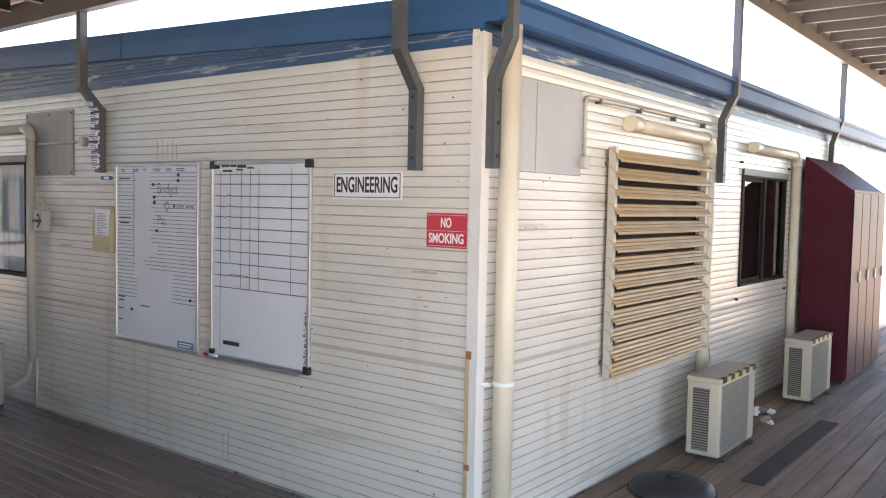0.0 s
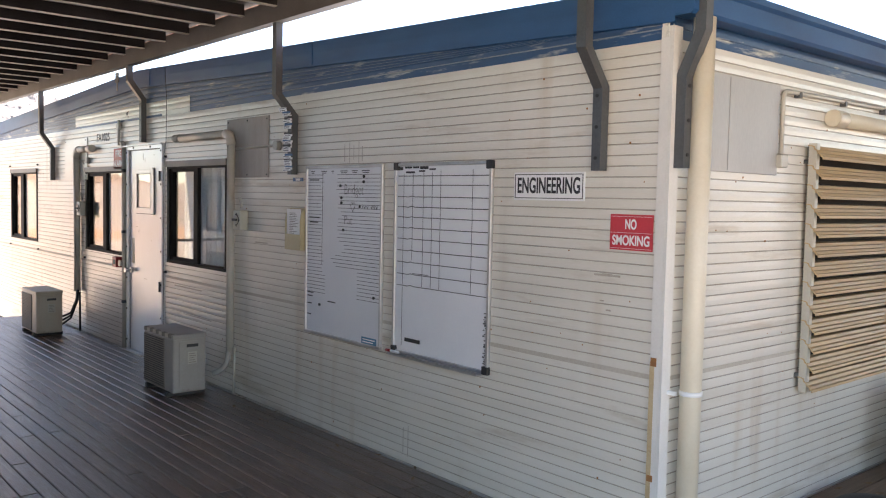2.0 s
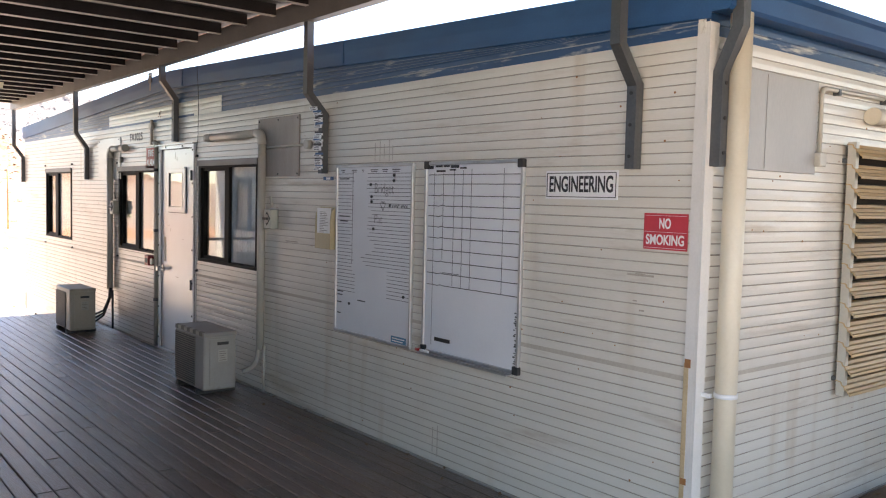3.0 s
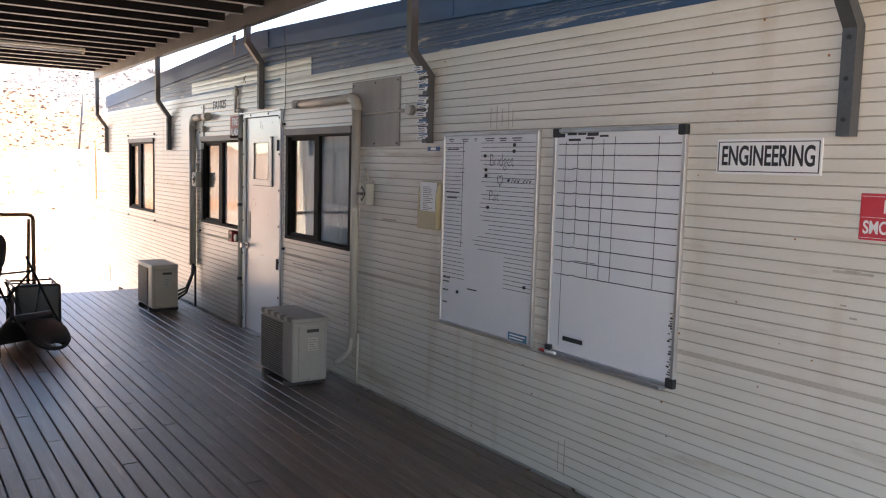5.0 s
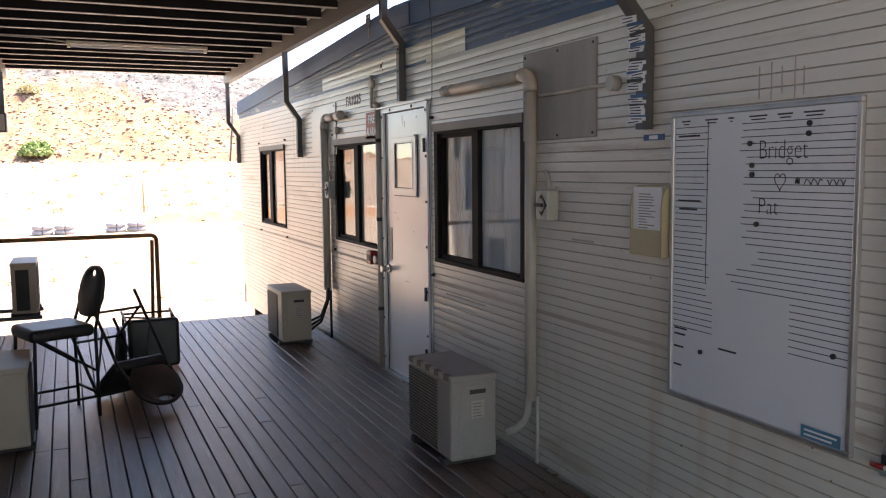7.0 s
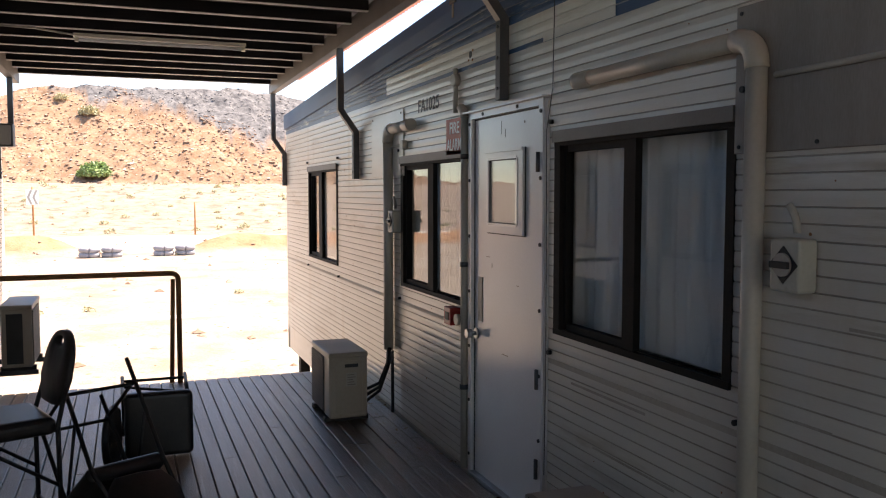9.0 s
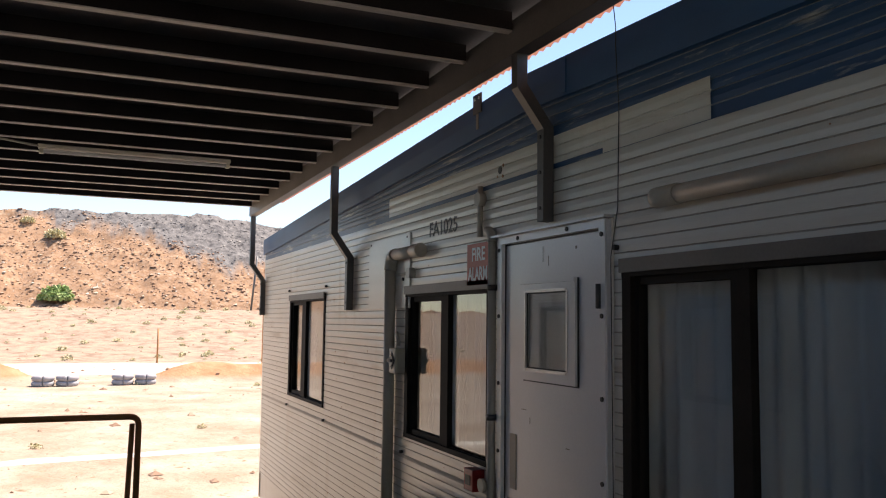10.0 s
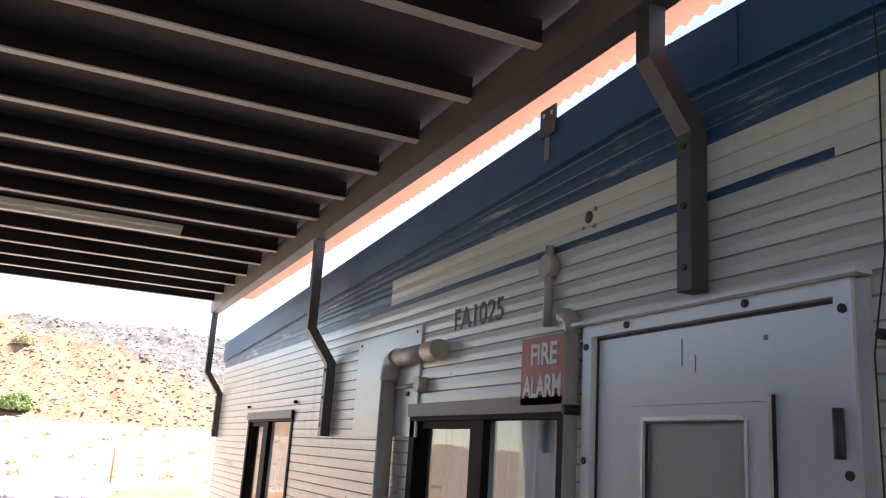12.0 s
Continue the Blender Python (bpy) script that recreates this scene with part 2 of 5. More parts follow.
def tube(bm, pts, r, seg=10, closed_ends=True, square=False):
    """A round or square tube swept along a line of points."""
    pts = [Vector(p) for p in pts]
    rings = []
    n = 4 if square else seg
    side = None
    for i, p in enumerate(pts):
        d = (pts[min(i + 1, len(pts) - 1)] - pts[max(i - 1, 0)]).normalized()
        if side is None:
            ref = Vector((0, 0, 1)) if abs(d.z) < 0.9 else Vector((0, 1, 0))
            side = d.cross(ref).normalized()
        else:
            side = (side - d * side.dot(d)).normalized()
        up = side.cross(d)
        rr = r * math.sqrt(2) if square else r
        off = math.pi / 4 if square else 0
        stretch = 1.0
        if 0 < i < len(pts) - 1:
            c = max(-1, min(1, (pts[i] - pts[i - 1]).normalized().dot((pts[i + 1] - pts[i]).normalized())))
            stretch = 1 / max(0.6, math.cos(math.acos(c) / 2))
        rings.append([bm.verts.new(p + (side * math.cos(off + 2 * math.pi * j / n) * stretch + up * math.sin(off + 2 * math.pi * j / n)) * rr) for j in range(n)])
    for a, b in zip(rings, rings[1:]):
        for j in range(n):
            f = bm.faces.new((a[j], a[(j + 1) % n], b[(j + 1) % n], b[j]))
            f.smooth = not square
    if closed_ends:
        bm.faces.new(rings[0][::-1])
        bm.faces.new(rings[-1])
    return bm


def tubes(*args, **kw):
    bm = bmesh.new()
    for pts, r in args:
        tube(bm, pts, r, **kw)
    return bm


def disc(bm, c, axis, r, depth, seg=16):
    c, axis = Vector(c), Vector(axis).normalized()
    return tube(bm, [c, c + axis * depth], r, seg)


def bend(a, corner, b, r, n=5):
    """Points round a bend from a over corner to b."""
    a, c, b = Vector(a), Vector(corner), Vector(b)
    p, q = c + (a - c).normalized() * r, c + (b - c).normalized() * r
    return [tuple(p.lerp(c, s).lerp(c.lerp(q, s), s)) for s in [i / n for i in range(n + 1)]]


def finish(bm, name):
    bmesh.ops.recalc_face_normals(bm, faces=bm.faces)
    me = bpy.data.meshes.new(name)
    bm.to_mesh(me)
    bm.free()
    return me


def anchor(ob):
    """Where the thing that ob belongs to stands."""
    while ob.parent:
        ob = ob.parent
    return ob.location.copy()


def part(name, bm, material, parent=None, label=""):
    me = finish(bm, name)
    if parent:
        me.transform(Matrix.Translation(-anchor(parent)))
    me.materials.append(material)
    ob = new(name, me)
    ob.parent = parent
    if label:
        ob["label"] = label
    return ob


def thing(name, at, label, category, group=""):
    """The Empty at a thing's base; its parts are given in world places."""
    ob = new(name)
    ob.location = at
    return tagged(ob, label, category, group)


def structure(name, bm, material, label=""):
    return tagged(part(name, bm, material), label, "", "", "structure")


def words(text, size, width, depth, material, parent, m, name="lettering", bold=0.0):
    """Lettering as a mesh, facing -y, scaled to a width, centred at the pose m."""
    cu = bpy.data.curves.new(name, "FONT")
    cu.body, cu.size, cu.extrude, cu.offset = text, size, depth, bold
    cu.align_x, cu.align_y = "CENTER", "CENTER"
    tmp = bpy.data.objects.new(name, cu)
    scene.collection.objects.link(tmp)
    bpy.context.view_layer.update()
    me = bpy.data.meshes.new_from_object(tmp.evaluated_get(bpy.context.evaluated_depsgraph_get()))
    bpy.data.objects.remove(tmp)
    xs = [v.co.x for v in me.vertices]
    s = width / (max(xs) - min(xs))
    me.transform(Matrix.Translation(-anchor(parent)) @ m @ Matrix.Rotation(math.pi / 2, 4, "X") @ Matrix.Diagonal((s, 1, 1, 1)))
    me.materials.append(material)
    ob = new(name, me)
    ob.parent = parent
    return ob


# ---- hut shell ----
PITCH, GROOVE, DEEP = 0.0518, 0.0062, 0.004


def south(u, d, z):
    return (u, -d, z)


def east(u, d, z):
    return (d, u, z)


def opposite(u, d, z):
    return (u, -3.25 + d, z)


def rest(a, b, cuts):
    """The stretches of a..b that are left when the cuts are taken out."""
    spans = [(a, b)]
    for c, d in cuts:
        spans = [s for lo, hi in spans for s in ((lo, min(hi, c)), (max(lo, d), hi)) if s[1] - s[0] > 1e-4]
    return spans


def ribbed(P, a, b, z0, z1, openings=(), base=0.0, limit=None, knots=()):
    """Ribbed metal sheet with a fine groove every few centimetres, and openings left free."""
    zs = [(z0, 0.0)]
    k = math.floor(z0 / PITCH) + 1
    while k * PITCH < z1 - GROOVE:
        z = k * PITCH
        zs += [(z - GROOVE, 0.0), (z - GROOVE * 0.6, -DEEP), (z - GROOVE * 0.3, -DEEP), (z, 0.0), (z + PITCH * 0.45, 0.0015)]
        k += 1
    zs = [p for p in zs if p[0] < z1] + [(z1, 0.0)]
    bm = bmesh.new()
    for (za, da), (zb, db) in zip(zs, zs[1:]):
        mid = (za + zb) / 2
        cuts = [(o[0], o[1]) for o in openings if o[2] < mid < o[3]]
        spans = rest(a, b, cuts)
        for knot in knots:
            spans = [s for lo, hi in spans for s in (((lo, knot), (knot, hi)) if lo < knot < hi else ((lo, hi),))]
        for u0, u1 in spans:
            f = bm.faces.new([bm.verts.new(P(u, base + d, min(z, limit(u)) if limit else z)) for u, d, z in ((u0, da, za), (u1, da, za), (u1, db, zb), (u0, db, zb))])
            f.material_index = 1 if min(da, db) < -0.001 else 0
    bmesh.ops.remove_doubles(bm, verts=bm.verts, dist=0.0002)
    return bm


def core(P, a, b, z0, z1, openings, d0=-0.012, d1=-0.075):
    """The solid wall behind a sheet, in blocks round its openings."""
    bm = bmesh.new()
    levels = sorted({z0, z1, *[o[2] for o in openings], *[o[3] for o in openings]})
    for za, zb in zip(levels, levels[1:]):
        for u0, u1 in rest(a, b, [(o[0], o[1]) for o in openings if o[2] < (za + zb) / 2 < o[3]]):
            p, q = P(u0, d0, za), P(u1, d1, zb)
            box(bm, *sorted((p[0], q[0])), *sorted((p[1], q[1])), za, zb)
    return bm


WEST, NORTH = -12.85, 11.0
BAND, RIDGE_X = 2.435, -6.4


def roofline(x):
    return 2.93 - abs(x - RIDGE_X) * 0.0395


W1, W2, W3, DOOR = (-5.633, -4.425, 1.045, 1.95), (-8.036, -6.858, 1.03, 1.925), (-11.42, -10.124, 1.013, 1.945), (-6.672, -5.808, 0.0, 2.128)
WINR = (3.80, 5.03, 1.06, 1.98)
holes = [W1, W2, W3, DOOR]
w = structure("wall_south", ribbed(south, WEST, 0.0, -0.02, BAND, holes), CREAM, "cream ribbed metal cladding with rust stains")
w.data.materials.append(GROOVE_AND_SCUFF)
part("wall_core", core(south, WEST, 0.0, -0.30, 2.62, holes), CREAM, w)
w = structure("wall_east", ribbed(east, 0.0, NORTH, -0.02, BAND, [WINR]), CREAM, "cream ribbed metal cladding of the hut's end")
w.data.materials.append(GROOVE_AND_SCUFF)
part("wall_core", core(east, 0.08, NORTH, -0.30, 2.62, [WINR]), CREAM, w)
structure("wall_west", boxes((WEST - 0.02, WEST, 0.0, NORTH, -0.3, 2.62)), CREAM)
structure("wall_north", boxes((WEST, 0.0, NORTH, NORTH + 0.08, -0.3, 2.62)), CREAM)
structure("floor_inside", boxes((WEST + 0.01, -0.08, 0.08, NORTH - 0.01, -0.28, -0.02)), INSIDE)
bm = bmesh.new()
for x0, x1 in ((WEST - 0.05, RIDGE_X), (RIDGE_X, 0.05)):
    top = [bm.verts.new((x, y, roofline(x) - 0.01)) for x, y in ((x0, 0.0), (x1, 0.0), (x1, NORTH + 0.1), (x0, NORTH + 0.1))]
    low = [bm.verts.new((v.co.x, v.co.y, v.co.z - 0.04)) for v in top]
    bm.faces.new(top)
    bm.faces.new(low[::-1])
    for i in range(4):
        bm.faces.new((top[i], low[i], low[(i + 1) % 4], top[(i + 1) % 4]))
structure("roof", bm, ROOF_METAL, "low-pitched metal hut roof")


def under_gable(x):
    return roofline(x) - 0.16


g = structure("gable_fascia", ribbed(south, WEST, 0.0, BAND, 2.80, (), 0.002, under_gable, (RIDGE_X,)), BLUE_CHIP, "blue painted ribbed fascia, chipped")
# pale grooves: sky light caught on the ribs, put into the colour
g.data.materials.append(surface("rib_highlight_paint", (0.05, 0.09, 0.15), (0.58, 0.58, 0.57), 0.7, 0.45, bump=0.0, stretch=(0.6, 0.6, 3)))
bm = bmesh.new()
for x0, x1 in ((WEST - 0.03, RIDGE_X), (RIDGE_X, 0.02)):
    prof = ((0.004, -0.178), (0.022, -0.174), (0.026, -0.08), (0.024, 0.004), (-0.05, 0.006))
    rows = [[bm.verts.new((x, -d, roofline(x) + dz)) for d, dz in prof] for x in (x0, x1)]
    for i in range(len(prof) - 1):
        bm.faces.new((rows[0][i], rows[1][i], rows[1][i + 1], rows[0][i + 1]))
part("barge_flashing", bm, BLUE, g, "smooth blue barge flashing")
for x in (-6.08, -3.05, -9.9):
    part("joint_cover", boxes((x, x + 0.03, -0.031, -0.0265, roofline(x) - 0.165, roofline(x) - 0.01)), BLUE, g)
part("rust_run", boxes((-6.975, -6.945, -0.0285, -0.0265, 2.775, 2.86)), PANEL_BROWN, g, "rust run below a plate")
part("cream_patch", ribbed(south, -8.43, -5.797, BAND + 0.022, 2.585, (), 0.007), CREAM, g, "unpainted cream sheet strip")
part("cream_patch", ribbed(south, -5.797, -5.15, BAND, 2.585, (), 0.007), CREAM, g, "unpainted cream sheet strip")

# gutter and band on the east side
part("blue_band", ribbed(east, 0.0, NORTH, BAND, 2.60, (), 0.002), BLUE_CHIP, g)
bm = bmesh.new()
prof = ((0.01, 2.53), (0.10, 2.53), (0.115, 2.545), (0.115, 2.63), (0.135, 2.645), (0.135, 2.675), (0.10, 2.685), (0.01, 2.685))
ends = [[bm.verts.new((d, y, z)) for d, z in prof] for y in (-0.02, NORTH)]
for i in range(len(prof)):
    j = (i + 1) % len(prof)
    bm.faces.new((ends[0][i], ends[1][i], ends[1][j], ends[0][j]))
bm.faces.new(ends[0])
bm.faces.new(ends[1][::-1])
structure("gutter", bm, BLUE, "blue metal gutter")

lap = structure("sheet_lap", boxes((WEST, DOOR[0] - 0.05, -0.0035, -0.0005, 0.862, 0.885), (DOOR[1] + 0.08, -0.06, -0.0035, -0.0005, 0.862, 0.885)), LAP, "dirty lap joint of the wall sheets")
part("lap", boxes((0.0005, 0.0035, 0.06, NORTH, 0.862, 0.882)), LAP, lap)
for x, z, ln in ((-2.63, 2.05, 0.12), (-2.57, 2.06, 0.14), (-2.52, 2.04, 0.10), (-2.46, 2.07, 0.15), (-2.42, 2.03, 0.10), (-1.92, 0.22, 0.16), (-1.87, 0.24, 0.20)):
    part("drip_mark", boxes((x, x + 0.006, -0.0022, -0.0012, z - ln, z)), GROOVE_AND_SCUFF, lap)
for x0, x1, z, h in ((-0.41, -0.25, 1.325, 0.010), (-0.36, -0.30, 1.333, 0.006), (-0.37, -0.345, 1.20, 0.006), (-0.33, -0.30, 1.155, 0.008), (-3.9, -3.7, 1.30, 0.010), (-4.1, -3.95, 0.98, 0.008), (-5.5, -4.9, 0.80, 0.012), (-5.3, -4.7, 0.55, 0.010), (-7.6, -7.1, 0.72, 0.010)):
    part("scuff_mark", boxes((x0, x1, -0.0022, -0.0012, z, z + h)), GROOVE_AND_SCUFF, lap)
spots = random.Random(21)
bm = bmesh.new()
for i in range(170):
    x, z = spots.uniform(-12.5, -0.1), spots.uniform(0.05, 2.4)
    if not any(o[0] - 0.06 < x < o[1] + 0.06 and o[2] - 0.06 < z < o[3] + 0.06 for o in holes):
        disc(bm, (x, 0.001, z), (0, -1, 0), spots.choice((0.003, 0.004, 0.006)), 0.0035, 6)
for i in range(60):
    y, z = spots.uniform(0.3, 6.0), spots.uniform(0.05, 2.4)
    disc(bm, (-0.001, y, z), (1, 0, 0), spots.choice((0.003, 0.004, 0.006)), 0.0035, 6)
tagged(part("rivet_heads", bm, RUST), "small rusty rivet heads and holes in the cladding", "rivets", "", "stuff")

# corner trims
ct = structure("corner_trim", boxes((-0.055, -0.001, -0.012, 0.0, 0.0, 2.49), (0.0, 0.012, -0.012, 0.055, 0.0, 2.49)), WHITE_TRIM, "white corner angle with rust spots")
part("bare_strip", boxes((-0.054, -0.03, -0.0155, -0.0125, 0.0, 0.95)), surface("bare_tan_strip", (0.42, 0.30, 0.16), (0.58, 0.46, 0.29), 5, 0.6, stain=(0.2, 0.09, 0.04), stain_scale=7, stain_at=0.6), ct, "bare tan strip with rust")
part("cap", boxes((-0.05, -0.012, -0.016, -0.0125, 2.44, 2.53)), surface("flaked_white_cap", (0.6, 0.58, 0.52), (0.72, 0.7, 0.64), 6, 0.5, stain=(0.12, 0.08, 0.05), stain_scale=18, stain_at=0.58), ct)

# ---- opposite hut ----
OPP = [(-6.9, -5.7, 1.06, 1.95), (-12.0, -10.8, 1.06, 1.95), (-9.4, -8.2, 1.06, 1.95)]
# this end is unseen, placed to limit the light on the near wall
OPP_EAST = 0.4
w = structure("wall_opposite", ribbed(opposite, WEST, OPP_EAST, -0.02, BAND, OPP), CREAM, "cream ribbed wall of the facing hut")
w.data.materials.append(GROOVE_AND_SCUFF)
part("wall_core", core(opposite, WEST, OPP_EAST, -0.30, 2.62, OPP), CREAM, w)
structure("wall_opposite_ends", boxes((WEST - 0.02, WEST, -9.0, -3.25, -0.3, 2.62), (OPP_EAST, OPP_EAST + 0.02, -9.0, -3.25, -0.3, 2.62), (WEST, OPP_EAST, -9.08, -9.0, -0.3, 2.62)), CREAM)
structure("roof_opposite", boxes((WEST - 0.05, OPP_EAST + 0.05, -9.1, -3.25, 2.63, 2.70)), ROOF_METAL)
# unseen wall, added to cut the light reaching the hut's east side
structure("unseen_wall_east", boxes((4.45, 4.53, 1.2, NORTH, -0.3, 2.7)), CREAM)

stumps = structure("hut_stump", boxes((-10.45, -10.33, 0.1, 0.22, -1.0, -0.29)), DECK_DARK, "weathered timber stump under the hut")
for x in (-12.7, -11.5):
    part("stump", boxes((x, x + 0.12, 0.1, 0.22, -1.0, -0.29)), DECK_DARK, stumps)

# ---- deck ----
DECK_WEST, DECK_EAST = -9.9, 4.2
structure("deck_frame", boxes((DECK_WEST, DECK_EAST, -3.24, -0.02, -0.19, -0.05), (0.02, DECK_EAST, -0.018, NORTH, -0.19, -0.05), (0.45, DECK_EAST, -5.0, -3.242, -0.19, -0.05)), DECK_DARK, "dark timber deck frame")

# ---- verandah roof ----
# ROOF_EAST lies out of view, pushed outward to shut out light
ROOF_WEST, ROOF_EAST = -12.95, 5.2
beam = structure("verandah_beam", boxes((ROOF_WEST + 0.1, 0.16, -0.21, -0.13, 2.945, 3.10)), BEAM, "brown-grey steel verandah beam")
part("beam", boxes((ROOF_WEST + 0.1, 4.2, -3.12, -3.04, 2.945, 3.10)), BEAM, beam)
part("beam", boxes((0.08, 0.16, -0.13, NORTH, 3.27, 3.42)), BEAM, beam)
# flat dark sheet that hides the peach underside between the rafters
under_sheet = structure("ceiling", boxes((ROOF_WEST, ROOF_EAST, -3.5, -0.13, 3.14, 3.15), (0.3, ROOF_EAST, -5.2, -3.5, 3.14, 3.15), (0.09, ROOF_EAST, -0.13, NORTH, 3.46, 3.47)), UNDER_ROOF, "dark flat sheet under the verandah roof")


def wavy(x0, x1, y0, y1, z, pitch=0.076, amp=0.009):
    bm = bmesh.new()
    rows = []
    n = int((x1 - x0) / pitch * 4)
    for i in range(n + 1):
        x = x0 + (x1 - x0) * i / n
        zz = z + amp * math.sin(2 * math.pi * i / 4)
        rows.append((bm.verts.new((x, y0, zz)), bm.verts.new((x, y1, zz))))
    for a, b in zip(rows, rows[1:]):
        bm.faces.new((a[0], b[0], b[1], a[1]))
    return bm


structure("verandah_roof", wavy(ROOF_WEST - 0.1, ROOF_EAST, -3.48, 0.22, 3.165), PEACH, "peach corrugated roof sheets")
# unseen roof, added with its ceiling strip to block south-east light
structure("unseen_roof_south", wavy(0.3, ROOF_EAST, -5.25, -3.47, 3.19), PEACH, "peach corrugated roof sheets")
structure("verandah_roof_east", wavy(-0.1, ROOF_EAST, -0.12, NORTH, 3.49), PEACH, "peach corrugated roof sheets")

for i, x in enumerate(np.arange(-12.73, 4.3, 0.5)):
    r = part("rafter", boxes((x - 0.018, x + 0.018, -3.04, -0.21, 3.055, 3.14)), SHADED_WEB, beam, "roof rafter with shade painted into its web")
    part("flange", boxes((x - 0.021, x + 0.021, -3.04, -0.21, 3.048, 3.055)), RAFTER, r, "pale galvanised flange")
for y in np.arange(0.3, NORTH, 0.5):
    part("rafter", boxes((0.16, ROOF_EAST - 0.1, y - 0.022, y + 0.022, 3.37, 3.38), (0.16, ROOF_EAST - 0.1, y - 0.022, y - 0.014, 3.38, 3.46)), BEAM, beam)

# ---- ground and hill ----
GROUND = -0.85


def terrain(x, y):
    """Height of the ground: a flat yard, low berms, a road, a bench and a spoil heap to the west."""
    h = GROUND
    d = -x
    lump = noise.noise((x * 0.05, y * 0.05, 0)) + 0.5 * noise.noise((x * 0.17, y * 0.17, 3))
    if d > 14:
        h += 0.05 * lump
    gap = 1 / (1 + math.exp(-(abs(y + 1.6) - 2.6) * 2.5))
    h += gap * 0.95 * (0.8 + 0.5 * noise.noise((x * 0.3, y * 0.3, 9))) * math.exp(-((d - 40 + lump) / 1.15) ** 2)
    s = max(0.0, min(1.0, (d - 60) / 38.0))
    h += 3.5 * s * s * (3 - 2 * s) + (0.18 * noise.noise((x * 0.4, y * 0.4, 5)) if d > 58 else 0)
    crest = 16.6 + 1.2 * noise.noise((y * 0.03, 1.5, 0)) + 0.5 * noise.noise((y * 0.3, 4.5, 0)) - max(0, -y - 11) ** 1.3 * 0.16 - max(0, y - 45) * 0.05
    s = max(0.0, min(1.0, (d - 102) / 26.0))
    rough = 0.9 * lump + 0.55 * noise.noise((x * 0.5, y * 0.5, 2)) + 0.35 * noise.noise((x * 1.1, y * 1.1, 2))
    h += (crest - 3.5) * s + (rough * (1 if 0.02 < s < 0.98 else 0.3) if d > 101 else 0)
    return h


def ground_mesh():
    xs = np.concatenate([np.arange(1500, 60, -160), np.arange(60, -30, -5.0), np.arange(-30, -36, -1.0), np.arange(-36, -45, -0.3), np.arange(-45, -100, -1.0), np.arange(-100, -134, -0.45), np.arange(-134, -300, -12), np.arange(-300, -1500, -150)])
    ys = np.concatenate([np.arange(-1500, -160, 150), np.arange(-160, -40, 4), np.arange(-40, 50, 0.5), np.arange(50, 160, 5), np.arange(160, 1500, 150)])
    verts = [(float(x), float(y), terrain(float(x), float(y))) for x in xs for y in ys]
    n = len(ys)
    faces = [(i * n + j, i * n + j + 1, (i + 1) * n + j + 1, (i + 1) * n + j) for i in range(len(xs) - 1) for j in range(n - 1)]
    me = bpy.data.meshes.new("ground")
    me.from_pydata(verts, [], faces)
    for p in me.polygons:
        p.use_smooth = True
    return me


